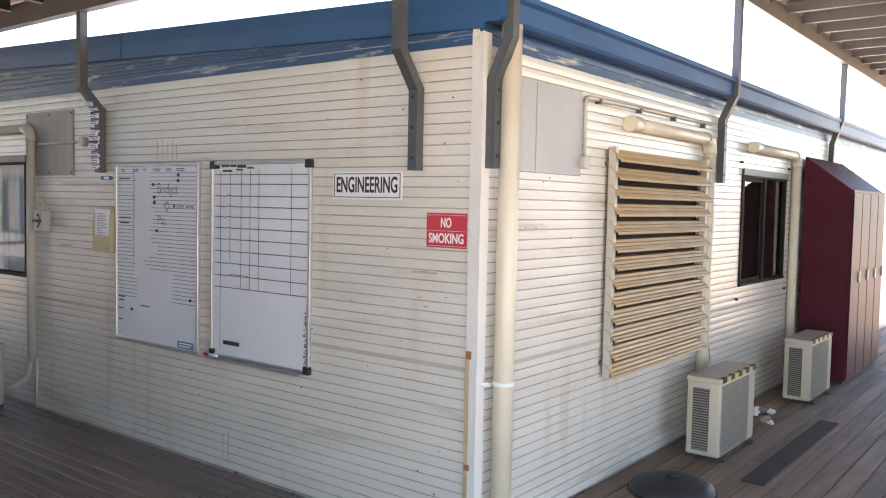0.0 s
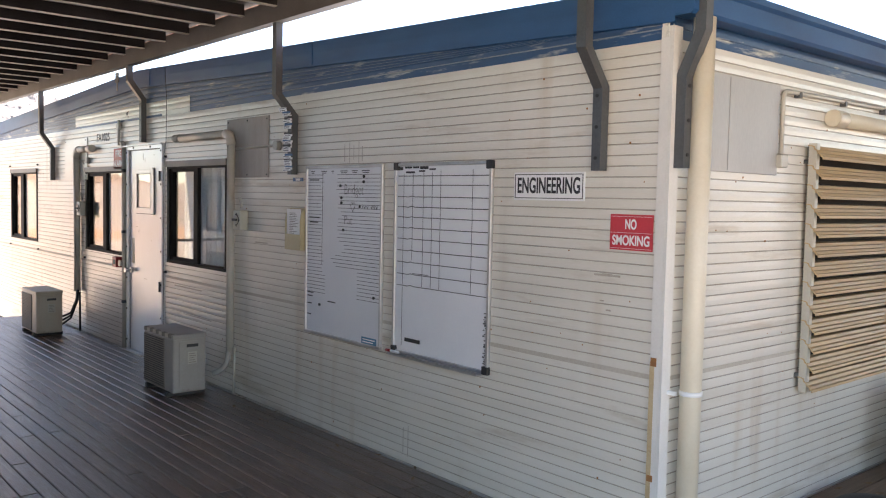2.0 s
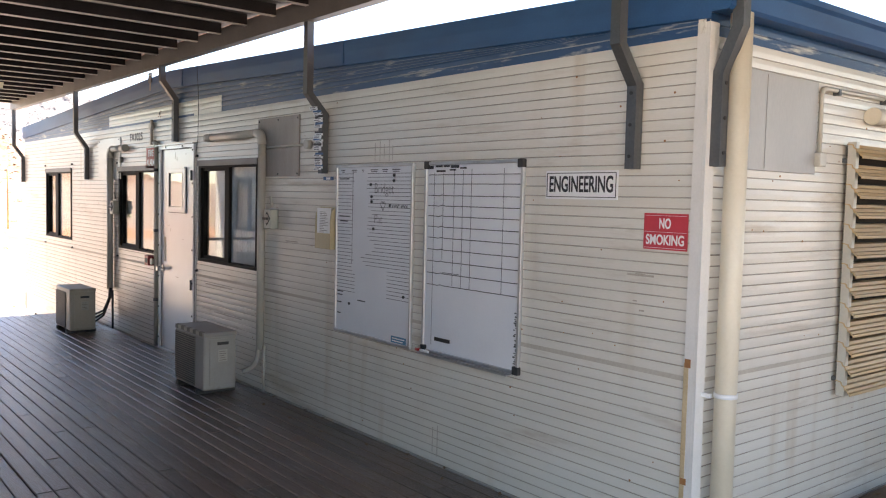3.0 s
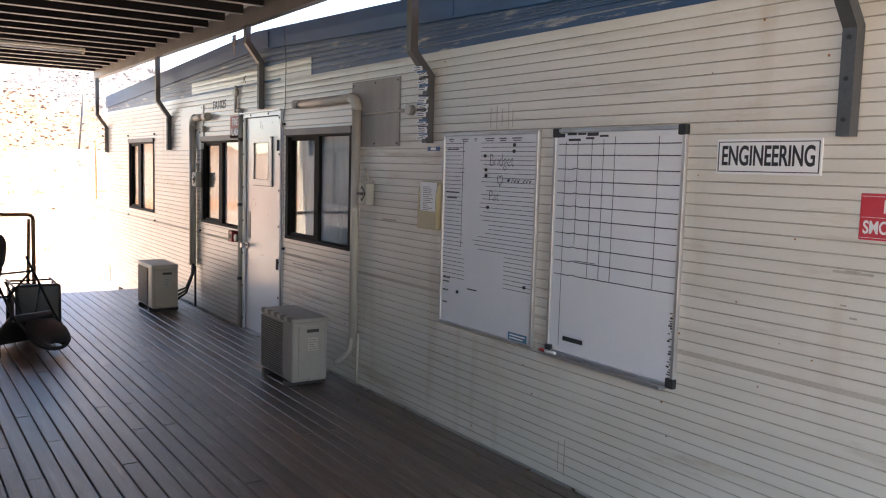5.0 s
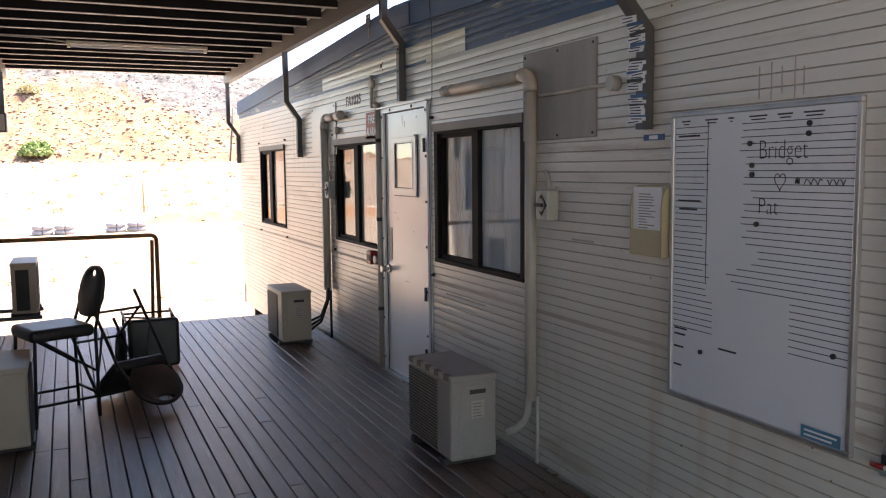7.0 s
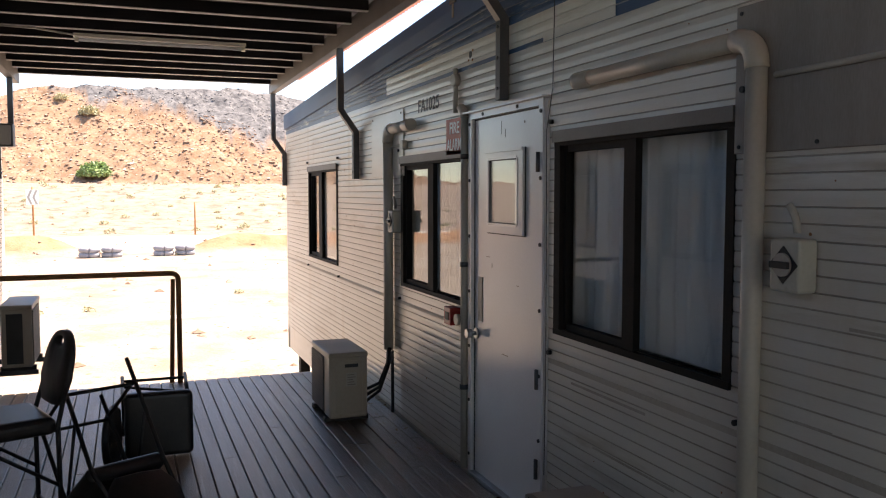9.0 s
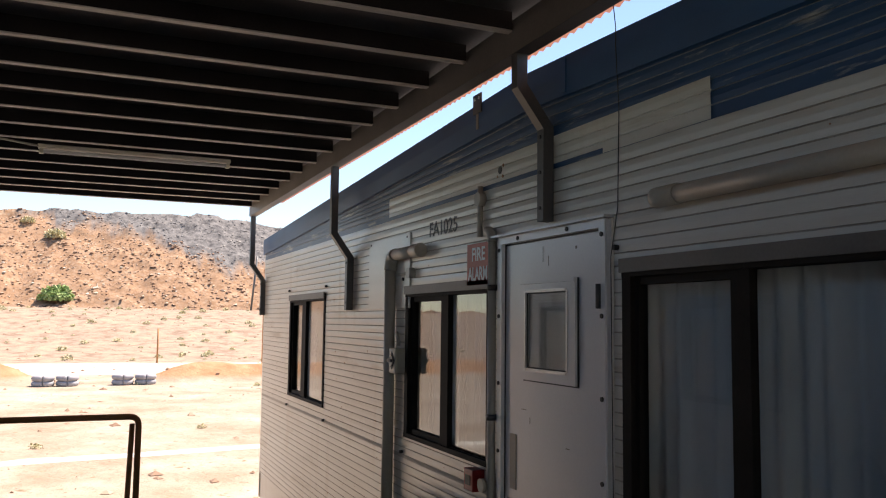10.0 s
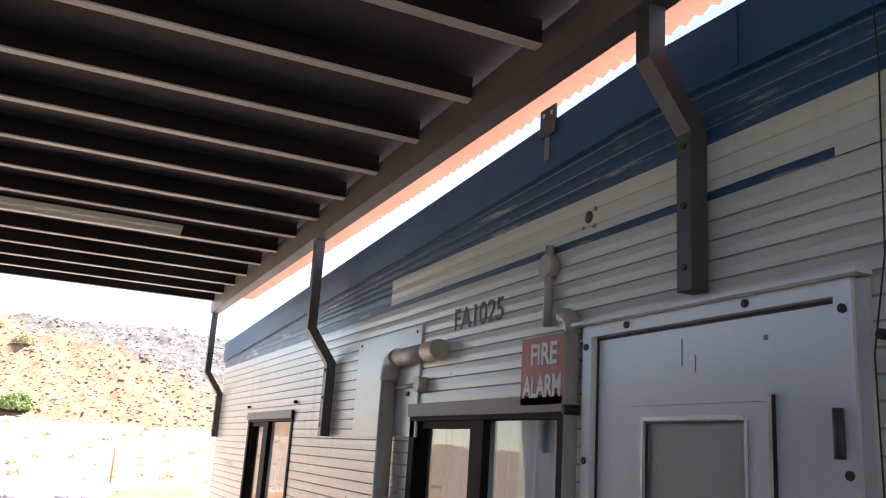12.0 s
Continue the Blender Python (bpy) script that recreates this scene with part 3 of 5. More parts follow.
def earth_material():
    """Pale dusty yard, a road of white gravel, and a heap of orange and dark grey spoil."""
    m = bpy.data.materials.new("dusty_earth_and_spoil")
    m.use_nodes = True
    n, k = m.node_tree.nodes, m.node_tree.links
    b = n["Principled BSDF"]
    b.inputs["Roughness"].default_value, b.inputs["Specular IOR Level"].default_value = 0.95, 0.1
    tc, xyz = n.new("ShaderNodeTexCoord"), n.new("ShaderNodeSeparateXYZ")
    k.new(tc.outputs["Object"], xyz.inputs[0])

    def noise_tex(scale, detail=6):
        t = n.new("ShaderNodeTexNoise")
        t.inputs["Scale"].default_value, t.inputs["Detail"].default_value, t.inputs["Roughness"].default_value = scale, detail, 0.65
        k.new(tc.outputs["Object"], t.inputs["Vector"])
        return t.outputs["Fac"]

    def ramp(fac, *stops):
        r = n.new("ShaderNodeValToRGB")
        e = r.color_ramp.elements
        while len(e) < len(stops):
            e.new(0.5)
        for el, (p, c) in zip(e, stops):
            el.position, el.color = p, (*c, 1)
        k.new(fac, r.inputs["Fac"])
        return r.outputs["Color"]

    def math_(op, a, c):
        t = n.new("ShaderNodeMath")
        t.operation = op
        for i, v in enumerate((a, c)):
            if isinstance(v, (int, float)):
                t.inputs[i].default_value = v
            else:
                k.new(v, t.inputs[i])
        return t.outputs[0]

    def mix(fac, a, c):
        t = n.new("ShaderNodeMixRGB")
        k.new(fac, t.inputs["Fac"])
        k.new(a, t.inputs["Color1"])
        k.new(c, t.inputs["Color2"])
        return t.outputs["Color"]

    def step(v, lo, hi):
        t = n.new("ShaderNodeMapRange")
        t.inputs["From Min"].default_value, t.inputs["From Max"].default_value = lo, hi
        k.new(v, t.inputs["Value"])
        return t.outputs[0]
    far = math_("MULTIPLY", xyz.outputs["X"], -1.0)
    wob = noise_tex(0.08)
    yard = ramp(noise_tex(0.5), (0.35, (0.27, 0.20, 0.145)), (0.55, (0.35, 0.285, 0.225)), (0.7, (0.41, 0.345, 0.28)))
    yard = mix(step(noise_tex(5.0), 0.58, 0.66), yard, ramp(noise_tex(9), (0.3, (0.16, 0.11, 0.07)), (0.7, (0.36, 0.26, 0.18))))
    road = ramp(noise_tex(1.5), (0.3, (0.48, 0.435, 0.375)), (0.7, (0.57, 0.53, 0.475)))
    scrub = ramp(noise_tex(0.9), (0.35, (0.20, 0.135, 0.10)), (0.5, (0.29, 0.215, 0.165)), (0.65, (0.31, 0.26, 0.19)))
    vor = n.new("ShaderNodeTexVoronoi")
    vor.inputs["Scale"].default_value = 2.2
    k.new(tc.outputs["Object"], vor.inputs["Vector"])
    orange = ramp(noise_tex(0.35), (0.3, (0.215, 0.130, 0.085)), (0.5, (0.285, 0.19, 0.128)), (0.72, (0.39, 0.295, 0.215)))
    orange = mix(step(vor.outputs["Distance"], 0.25, 0.6), orange, ramp(noise_tex(1.7), (0.4, (0.23, 0.135, 0.08)), (0.6, (0.31, 0.195, 0.125))))
    grey = ramp(noise_tex(1.2), (0.35, (0.075, 0.072, 0.075)), (0.65, (0.20, 0.19, 0.185)))
    # dark spoil lies along the crest, deeper to the north
    fall = n.new("ShaderNodeMapping")
    fall.inputs["Scale"].default_value = (0.15, 1.0, 0.12)
    k.new(tc.outputs["Object"], fall.inputs["Vector"])
    st = n.new("ShaderNodeTexNoise")
    st.inputs["Scale"].default_value, st.inputs["Detail"].default_value, st.inputs["Roughness"].default_value = 0.22, 7, 0.6
    k.new(fall.outputs["Vector"], st.inputs["Vector"])
    streaks = st.outputs["Fac"]
    level = math_("ADD", math_("MULTIPLY", xyz.outputs["Y"], 0.34), xyz.outputs["Z"])
    level = math_("ADD", level, math_("MULTIPLY", math_("SUBTRACT", streaks, 0.5), 17.0))
    hill = mix(step(level, 12.6, 15.0), orange, grey)
    mound = ramp(noise_tex(1.4), (0.35, (0.31, 0.165, 0.09)), (0.65, (0.41, 0.24, 0.14)))
    yard = mix(step(xyz.outputs["Z"], -0.74, -0.55), yard, mound)
    c = mix(step(math_("ADD", far, math_("MULTIPLY", wob, 6.0)), 47.0, 48.5), yard, road)
    c = mix(step(math_("ADD", far, math_("MULTIPLY", wob, 6.0)), 57.0, 58.5), c, scrub)
    c = mix(step(far, 101.0, 103.0), c, hill)
    k.new(c, b.inputs["Base Color"])
    bp = n.new("ShaderNodeBump")
    bp.inputs["Strength"].default_value, bp.inputs["Distance"].default_value = 0.6, 0.15
    k.new(noise_tex(3.0), bp.inputs["Height"])
    k.new(bp.outputs["Normal"], b.inputs["Normal"])
    return m


ground = new("ground", ground_mesh())
ground.data.materials.append(earth_material())
tagged(ground, "dusty orange earth yard rising to a stony spoil heap", "", "", "structure")


def island_colours(name, *stops, rough=0.9):
    """A material whose colour differs from piece to piece of one mesh."""
    m = bpy.data.materials.new(name)
    m.use_nodes = True
    n, k = m.node_tree.nodes, m.node_tree.links
    geo, r = n.new("ShaderNodeNewGeometry"), n.new("ShaderNodeValToRGB")
    while len(r.color_ramp.elements) < len(stops):
        r.color_ramp.elements.new(0.5)
    for el, (p, c) in zip(r.color_ramp.elements, stops):
        el.position, el.color = p, (*c, 1)
    k.new(geo.outputs["Random Per Island"], r.inputs["Fac"])
    k.new(r.outputs["Color"], n["Principled BSDF"].inputs["Base Color"])
    n["Principled BSDF"].inputs["Roughness"].default_value = rough
    return m


ROCK = island_colours("spoil_rock", (0.0, (0.20, 0.115, 0.075)), (0.45, (0.275, 0.175, 0.12)), (0.8, (0.34, 0.24, 0.175)), (0.97, (0.44, 0.35, 0.27)), (1.0, (0.60, 0.55, 0.48)))
GREY_ROCK = island_colours("grey_rock", (0.0, (0.12, 0.117, 0.118)), (0.7, (0.22, 0.21, 0.205)), (1.0, (0.36, 0.33, 0.30)))


def rocks(name, count, x0, x1, y0, y1, s0, s1, material, keep=lambda x, y, z: True, seed=1):
    rng = np.random.RandomState(seed)
    base = [(1, 0, 0), (-1, 0, 0), (0, 1, 0), (0, -1, 0), (0, 0, 1), (0, 0, -1)]
    tri = ((0, 2, 4), (2, 1, 4), (1, 3, 4), (3, 0, 4), (2, 0, 5), (1, 2, 5), (3, 1, 5), (0, 3, 5))
    verts, faces = [], []
    for i in range(count):
        x, y = rng.uniform(x0, x1), rng.uniform(y0, y1)
        z = terrain(x, y)
        s = s0 + (s1 - s0) * rng.rand() ** 4
        if not keep(x, y, z):
            continue
        o = len(verts)
        sq = rng.uniform(0.5, 1.3, (6, 3)) * s
        a = rng.uniform(0, 6.28)
        for (vx, vy, vz), q in zip(base, sq):
            px, py = vx * q[0] + rng.uniform(-0.2, 0.2) * s, vy * q[1] + rng.uniform(-0.2, 0.2) * s
            verts.append((x + px * math.cos(a) - py * math.sin(a), y + px * math.sin(a) + py * math.cos(a), z + vz * q[2] * 0.55 + 0.06 * s))
        faces += [tuple(o + j for j in t) for t in tri]
    me = bpy.data.meshes.new(name)
    me.from_pydata(verts, [], faces)
    me.materials.append(material)
    return new(name, me)


def dark_side(x, y, z):
    return z + y * 0.34 + 7 * noise.noise((x * 0.033, y * 0.22, 6)) > 14.0


tagged(rocks("spoil_rocks", 20000, -129, -101, -40, 45, 0.05, 0.32, ROCK, lambda x, y, z: not dark_side(x, y, z)), "orange and pale broken rocks covering the heap", "rocks", "", "stuff")
tagged(rocks("dark_spoil_rocks", 18000, -130, -101, -40, 45, 0.05, 0.24, GREY_ROCK, dark_side, 2), "dark grey broken rocks along the heap's crest", "rocks", "", "stuff")
tagged(rocks("yard_stones", 5000, -100, -13, -30, 30, 0.02, 0.14, ROCK, seed=3), "small loose stones scattered over the yard", "stones", "", "stuff")

FOLIAGE = island_colours("green_foliage", (0.0, (0.17, 0.25, 0.08)), (0.6, (0.28, 0.38, 0.14)), (1.0, (0.40, 0.47, 0.22)))
TYRE_PAINT = surface("faded_white_tyre_paint", (0.25, 0.24, 0.255), (0.38, 0.365, 0.38), 5, 0.8, bump=0.1)
DRY_GRASS = island_colours("dry_grass", (0.0, (0.36, 0.33, 0.18)), (0.6, (0.50, 0.45, 0.27)), (1.0, (0.60, 0.55, 0.36)))


def bush_mesh(bm, c, r, n, seed, blade=0.12):
    rng = random.Random(seed)
    for i in range(n):
        a, u = rng.uniform(0, math.tau), rng.uniform(0, 1)
        el = math.asin(u)
        rr = r * (0.55 + 0.45 * rng.random()) * (0.85 + 0.3 * noise.noise((math.cos(a) * 2, math.sin(a) * 2, u * 2 + seed)))
        p = Vector(c) + Vector((math.cos(a) * math.cos(el), math.sin(a) * math.cos(el), math.sin(el) * 0.85)) * rr
        d1 = Vector((rng.uniform(-1, 1), rng.uniform(-1, 1), rng.uniform(-0.3, 1))).normalized() * blade * r
        d2 = d1.cross(Vector((rng.uniform(-1, 1), rng.uniform(-1, 1), rng.uniform(-1, 1)))).normalized() * blade * 0.5 * r
        bm.faces.new([bm.verts.new(p + q) for q in (-d1, d2, d1, -d2)])


def bush(x, y, r, material, label, n=900, seed=1):
    z = terrain(x, y)
    t = thing("bush", (x, y, z), label, "bush")
    bm = bmesh.new()
    bush_mesh(bm, (x, y, z + 0.05), r, n, seed)
    part("crown", bm, material, t)
    part("stem", tubes(([(x, y, z - 0.3), (x + 0.1 * r, y, z + 0.6 * r)], 0.06 * r), ([(x, y, z - 0.1), (x - 0.3 * r, y + 0.2 * r, z + 0.5 * r)], 0.04 * r), seg=6), RUST, t)


bush(-104.3, -5.1, 2.2, FOLIAGE, "round green bush growing on the stony slope", 1600, 3)
bush(-119.6, -6.0, 1.6, DRY_GRASS, "yellow-green bush growing high on the stony slope", 900, 5)
bush(-124, -9.5, 1.1, DRY_GRASS, "small dry shrub near the heap's crest", 500, 7)
rng = random.Random(5)
bm = bmesh.new()
for i in range(190):
    x, y = -rng.uniform(57, 98) if i < 150 else -rng.uniform(14, 38), rng.uniform(-28, 26)
    bush_mesh(bm, (x, y, terrain(x, y)), rng.uniform(0.15, 0.5 if i < 150 else 0.2), 110, i, 0.16)
tagged(part("scrub", bm, DRY_GRASS), "dry yellow-green scrub tufts dotted over the yard", "scrub", "", "stuff")

# a low pale kerb of spilt gravel across the yard
bm = bmesh.new()
rows = []
for i in range(121):
    y = -18 + 30 * i / 120
    x = -20.0 - 0.12 * (y + 1) + 0.12 * noise.noise((y * 0.5, 2.0, 0))
    h = 0.05 + 0.03 * noise.noise((y * 1.3, 7.0, 0))
    z = terrain(x, y)
    rows.append([bm.verts.new(p) for p in ((x - 0.22, y, z - 0.03), (x - 0.06, y, z + h), (x + 0.06, y, z + h), (x + 0.22, y, z - 0.03))])
for a, b in zip(rows, rows[1:]):
    for i in range(3):
        bm.faces.new((a[i], b[i], b[i + 1], a[i + 1]))
tagged(part("gravel_ridge", bm, surface("pale_gravel", (0.50, 0.46, 0.40), (0.62, 0.58, 0.51), 9, 0.9, bump=0.4)), "low pale gravel ridge across the dusty yard", "ridge", "", "stuff")

# road furniture
for y in (-2.9, -0.1):
    z = terrain(-38.0, y)
    t = thing("tyre_barrier", (-38.0, y, z), "white painted stack of old tyres beside the track", "barrier", "tyre barriers")
    for k in range(2):
        for dy in (-0.42, 0.42):
            bm = bmesh.new()
            tube(bm, [(-38.0 + 0.30 * math.cos(a), y + dy + 0.30 * math.sin(a), z + 0.1 + k * 0.2) for a in [i * math.tau / 20 for i in range(21)]], 0.11, 8)
            part("tyre", bm, TYRE_PAINT, t)
t = thing("chevron_sign", (-50.0, -6.4, terrain(-50, -6.4)), "black and white chevron road sign on a post", "road sign")
z = terrain(-50, -6.4)
part("post", tubes(([(-50, -6.4, z - 0.2), (-50, -6.4, z + 2.9)], 0.05), seg=8), RUST, t)
part("board", boxes((-49.95, -49.92, -6.70, -6.12, 1.08, 1.86)), SIGN_WHITE, t)
for k in range(2):
    bm = bmesh.new()
    y0 = -6.66 + 0.25 * k
    for za, zb, ya, yb in ((1.10, 1.47, y0 + 0.15, y0), (1.47, 1.84, y0, y0 + 0.15)):
        bm.faces.new([bm.verts.new((-49.915, yy, zz)) for yy, zz in ((ya, za), (ya + 0.11, za), (yb + 0.11, zb), (yb, zb))])
    part("chevron", bm, AC_GREY, t)
for x, y, h, lean in ((-47.0, 6.6, 3.6, 0.0), (-101.0, 15.5, 6.5, 0.6), (-55.0, 2.0, 2.0, 0.0)):
    z = terrain(x, y)
    t = thing("marker_pole", (x, y, z), "thin weathered pole standing by the track", "pole")
    part("pole", tubes(([(x, y, z - 0.3), (x, y + lean, z + h)], 0.05 if h < 5 else 0.12), seg=8), RUST if h < 5 else GREY_STEEL, t)


# ---- wall brackets of the verandah ----
def wall_bracket(x, z_foot, z_low, z_up, z_top=2.945, out=0.17, wall=south, label="dark grey bent steel verandah bracket bolted to the wall"):
    t = thing("wall_bracket", wall(x, 0.03, z_foot), label, "bracket", "verandah brackets")
    pts = [wall(x, 0.035, z_foot), wall(x, 0.035, z_low), wall(x, out, z_up), wall(x, out, z_top)]
    part("tube", tube(bmesh.new(), pts, 0.027, square=True), GREY_STEEL, t)
    for k in range(3):
        z = z_foot + 0.06 + k * (z_low - z_foot - 0.1) / 2
        bm = disc(bmesh.new(), wall(x, 0.061, z), Vector(wall(0, 1, 0)) - Vector(wall(0, 0, 0)), 0.009, 0.006, 8)
        part("bolt", bm, BLACK, t)
    return t


wall_bracket(-0.375, 1.84, 2.24, 2.42)
wall_bracket(-3.27, 1.845, 2.28, 2.43)
wall_bracket(-6.215, 2.195, 2.62, 2.80)
wall_bracket(-9.28, 1.82, 2.23, 2.42)
wall_bracket(-12.80, 1.79, 2.19, 2.38)
wall_bracket(0.045, 1.85, 2.26, 2.46, 3.27, 0.125, east)
wall_bracket(3.17, 1.88, 2.36, 2.55, 3.27, 0.125, east)
wall_bracket(6.62, 1.90, 2.41, 2.67, 3.27, 0.125, east)
for x in (-12.3, -8.6, -5.0):
    wall_bracket(x, 1.85, 2.25, 2.43, 2.945, 0.17, opposite)


# ---- windows ----
def sliding_window(name, wall, o, mull, glass=GLASS, curtain=True, label="sliding window in a dark brown aluminium frame"):
    """A two-pane sliding window in an opening o = (u0, u1, z0, z1), with its meeting stile at mull."""
    u0, u1, z0, z1 = o
    P = lambda u, d, z: wall(u, d, z)

    def slab(a, b, d0, d1, za, zb):
        p, q = P(a, d0, za), P(b, d1, zb)
        return (*sorted((p[0], q[0])), *sorted((p[1], q[1])), za, zb)
    t = structure(name, boxes(slab(u0 - 0.03, u1 + 0.03, -0.06, 0.014, z1 - 0.03, z1 + 0.035), slab(u0 - 0.03, u0 + 0.025, -0.06, 0.012, z0, z1 - 0.03),
                              slab(u1 - 0.012, u1 + 0.03, -0.06, 0.008, z0, z1 - 0.03)), BRONZE, label)
    part("head_flashing", boxes(slab(u0 - 0.035, u1 + 0.035, 0.0142, 0.024, z1 - 0.012, z1 + 0.042)), BEAM, t, "dusty grey-brown head flashing")
    part("sill", boxes(slab(u0 - 0.03, u1 + 0.03, -0.06, 0.014, z0 - 0.028, z0)), BRONZE, t)
    part("stile", boxes(slab(mull[0] + 0.015, mull[1] - 0.02, -0.028, 0.004, z0, z1 - 0.03)), BRONZE, t)
    part("sash", boxes(slab(u0 + 0.025, u0 + 0.05, -0.05, -0.01, z0, z1 - 0.03), slab(u0 + 0.06, mull[0], -0.05, -0.01, z1 - 0.06, z1 - 0.03), slab(u0 + 0.06, mull[0], -0.05, -0.01, z0, z0 + 0.03)), BRONZE, t)
    for a, b, d in ((u0 + 0.05, mull[0] + 0.015, -0.03), (mull[1] - 0.02, u1 - 0.012, -0.022)):
        pane = part("pane", boxes(slab(a, b, d - 0.004, d, z0, z1 - 0.03)), glass, t)
        pane.visible_shadow = False
    if wall is not opposite:
        n_ = Vector(P(0, 1, 0)) - Vector(P(0, 0, 0))
        for u in (u0 - 0.07, u1 + 0.07):
            for z in (z0 - 0.13, z1 + 0.09):
                part("bolt", disc(bmesh.new(), P(u, 0.0, z), n_, 0.011, 0.022, 8), BLACK, t)
    if curtain:
        bm = bmesh.new()
        n = 70
        rows = []
        for i in range(n + 1):
            u = u0 - 0.1 + (u1 - u0 + 0.2) * i / n
            d = -0.15 + 0.018 * math.sin(i * 1.25) + 0.01 * math.sin(i * 0.57 + 1)
            rows.append((bm.verts.new(P(u, d, z0 - 0.1)), bm.verts.new(P(u, d * 1.02, z1 + 0.08))))
        for a, b in zip(rows, rows[1:]):
            f = bm.faces.new((a[0], b[0], b[1], a[1]))
            f.smooth = True
        c = part("curtain", bm, CURTAIN, None)
        tagged(c, "pale grey drawn curtain hanging behind the window", "curtain")
    return t


sliding_window("window_1", south, W1, (-5.09, -4.97))
sliding_window("window_2", south, W2, (-7.50, -7.36))
sliding_window("window_3", south, W3, (-10.95, -10.77))
sliding_window("window_4", east, WINR, (4.38, 4.46), GLASS_DARK, False, "dark sliding window in a bronze frame")
for i, o in enumerate(OPP):
    sliding_window("window_%d" % (5 + i), opposite, o, ((o[0] + o[1]) / 2 - 0.05, (o[0] + o[1]) / 2 + 0.05))

# ---- door ----
u0, u1, z0, z1 = DOOR
d = structure("door_1", boxes((u0 + 0.005, u1 - 0.005, 0.002, 0.04, 0.025, z1 - 0.01)), DOOR_WHITE, "scuffed pale grey metal door, closed")
part("frame", boxes((u0 - 0.045, u0, -0.022, 0.05, 0.0, z1 + 0.035), (u1, u1 + 0.045, -0.022, 0.05, 0.0, z1 + 0.035), (u0, u1, -0.022, 0.05, z1, z1 + 0.035)), DOOR_WHITE, d)
part("drip_cap", boxes((u0 - 0.07, u1 + 0.08, -0.05, 0.0, z1 + 0.036, z1 + 0.046)), DOOR_WHITE, d)
part("threshold", boxes((u0, u1, -0.03, 0.06, 0.0, 0.02)), ALU, d)
part("flashing", boxes((u1 + 0.045, u1 + 0.075, -0.012, 0.0, 0.0, z1 + 0.03)), WHITE_TRIM, d)
VX0, VX1, VZ0, VZ1 = -6.468, -5.998, 1.474, 1.932          # outer edges of the little window's frame
GX0, GX1, GZ0, GZ1 = VX0 + 0.040, VX1 - 0.070, VZ0 + 0.055, VZ1 - 0.052
dw = part("vision_frame", boxes((VX0, GX0, -0.016, 0.0, VZ0, VZ1), (GX1, VX1, -0.016, 0.0, VZ0, VZ1), (GX0, GX1, -0.016, 0.0, GZ1, VZ1), (GX0, GX1, -0.016, 0.0, VZ0, GZ0),
                                (VX0 - 0.006, VX1 + 0.006, -0.026, -0.0162, VZ1 - 0.012, VZ1 + 0.004)), DOOR_WHITE, d, "painted frame of a small window")
part("inner_bead", boxes((GX0 - 0.012, GX0 - 0.002, -0.020, -0.0162, GZ0, GZ1), (GX1 + 0.002, GX1 + 0.012, -0.020, -0.0162, GZ0, GZ1), (GX0, GX1, -0.020, -0.0162, GZ1 + 0.002, GZ1 + 0.012), (GX0, GX1, -0.020, -0.0162, GZ0 - 0.012, GZ0 - 0.002)), ALU, dw)
# black outline, added to set the frame off from the same-coloured leaf
for a, b, za, zb in ((VX0 - 0.007, VX0 - 0.0002, VZ0 - 0.007, VZ1 + 0.004), (VX1 + 0.0002, VX1 + 0.007, VZ0 - 0.007, VZ1 + 0.004), (VX0, VX1, VZ0 - 0.007, VZ0 - 0.0002)):
    part("seal", boxes((a, b, -0.004, 0.0015, za, zb)), BLACK, dw)
for a, b, za, zb in ((GX0, GX0 + 0.006, GZ0, GZ1), (GX1 - 0.006, GX1, GZ0, GZ1), (GX0 + 0.006, GX1 - 0.006, GZ1 - 0.006, GZ1), (GX0 + 0.006, GX1 - 0.006, GZ0, GZ0 + 0.006)):
    part("gasket", boxes((a, b, -0.0125, -0.0085, za, zb)), BLACK, dw)
# black strips stand in for the shadow line round the leaf
for a, b, za, zb in ((u0, u0 + 0.009, 0.02, z1), (u1 - 0.009, u1, 0.02, z1), (u0 + 0.009, u1 - 0.009, z1 - 0.009, z1 - 0.001)):
    part("door_gap_seal", boxes((a, b, -0.0015, 0.0015, za, zb)), BLACK, d)
for x, z, w_, h_ in ((-6.30, 2.02, 0.003, 0.07), (-6.25, 2.0, 0.003, 0.045), (-6.5, 1.33, 0.05, 0.003), (-6.28, 0.8, 0.08, 0.004), (-6.42, 1.27, 0.004, 0.03), (-6.1, 1.2, 0.03, 0.004), (-6.02, 2.06, 0.012, 0.012)):
    part("scratch", boxes((x, x + w_, 0.0005, 0.0019, z, z + h_)), AC_MESH, d)
pane = part("pane", boxes((GX0, GX1, -0.008, -0.003, GZ0, GZ1)), GLASS, dw)
pane.visible_shadow = False
part("net_backing", boxes((GX0 + 0.001, GX1 - 0.001, -0.0025, -0.001, GZ0 + 0.001, GZ1 - 0.001)), PANEL, dw)
part("push_plate", boxes((-6.61, -6.55, -0.003, 0.002, 0.945, 1.205)), AC_CASE, d)
knob = part("knob", tubes(([(-6.625, 0.0, 0.865), (-6.625, -0.012, 0.865)], 0.032), ([(-6.625, -0.012, 0.865), (-6.625, -0.04, 0.865)], 0.012), ([(-6.625, -0.04, 0.865), (-6.625, -0.052, 0.865), (-6.625, -0.066, 0.865), (-6.625, -0.072, 0.865)], 0.027), seg=16), ALU, d, "chrome door knob")
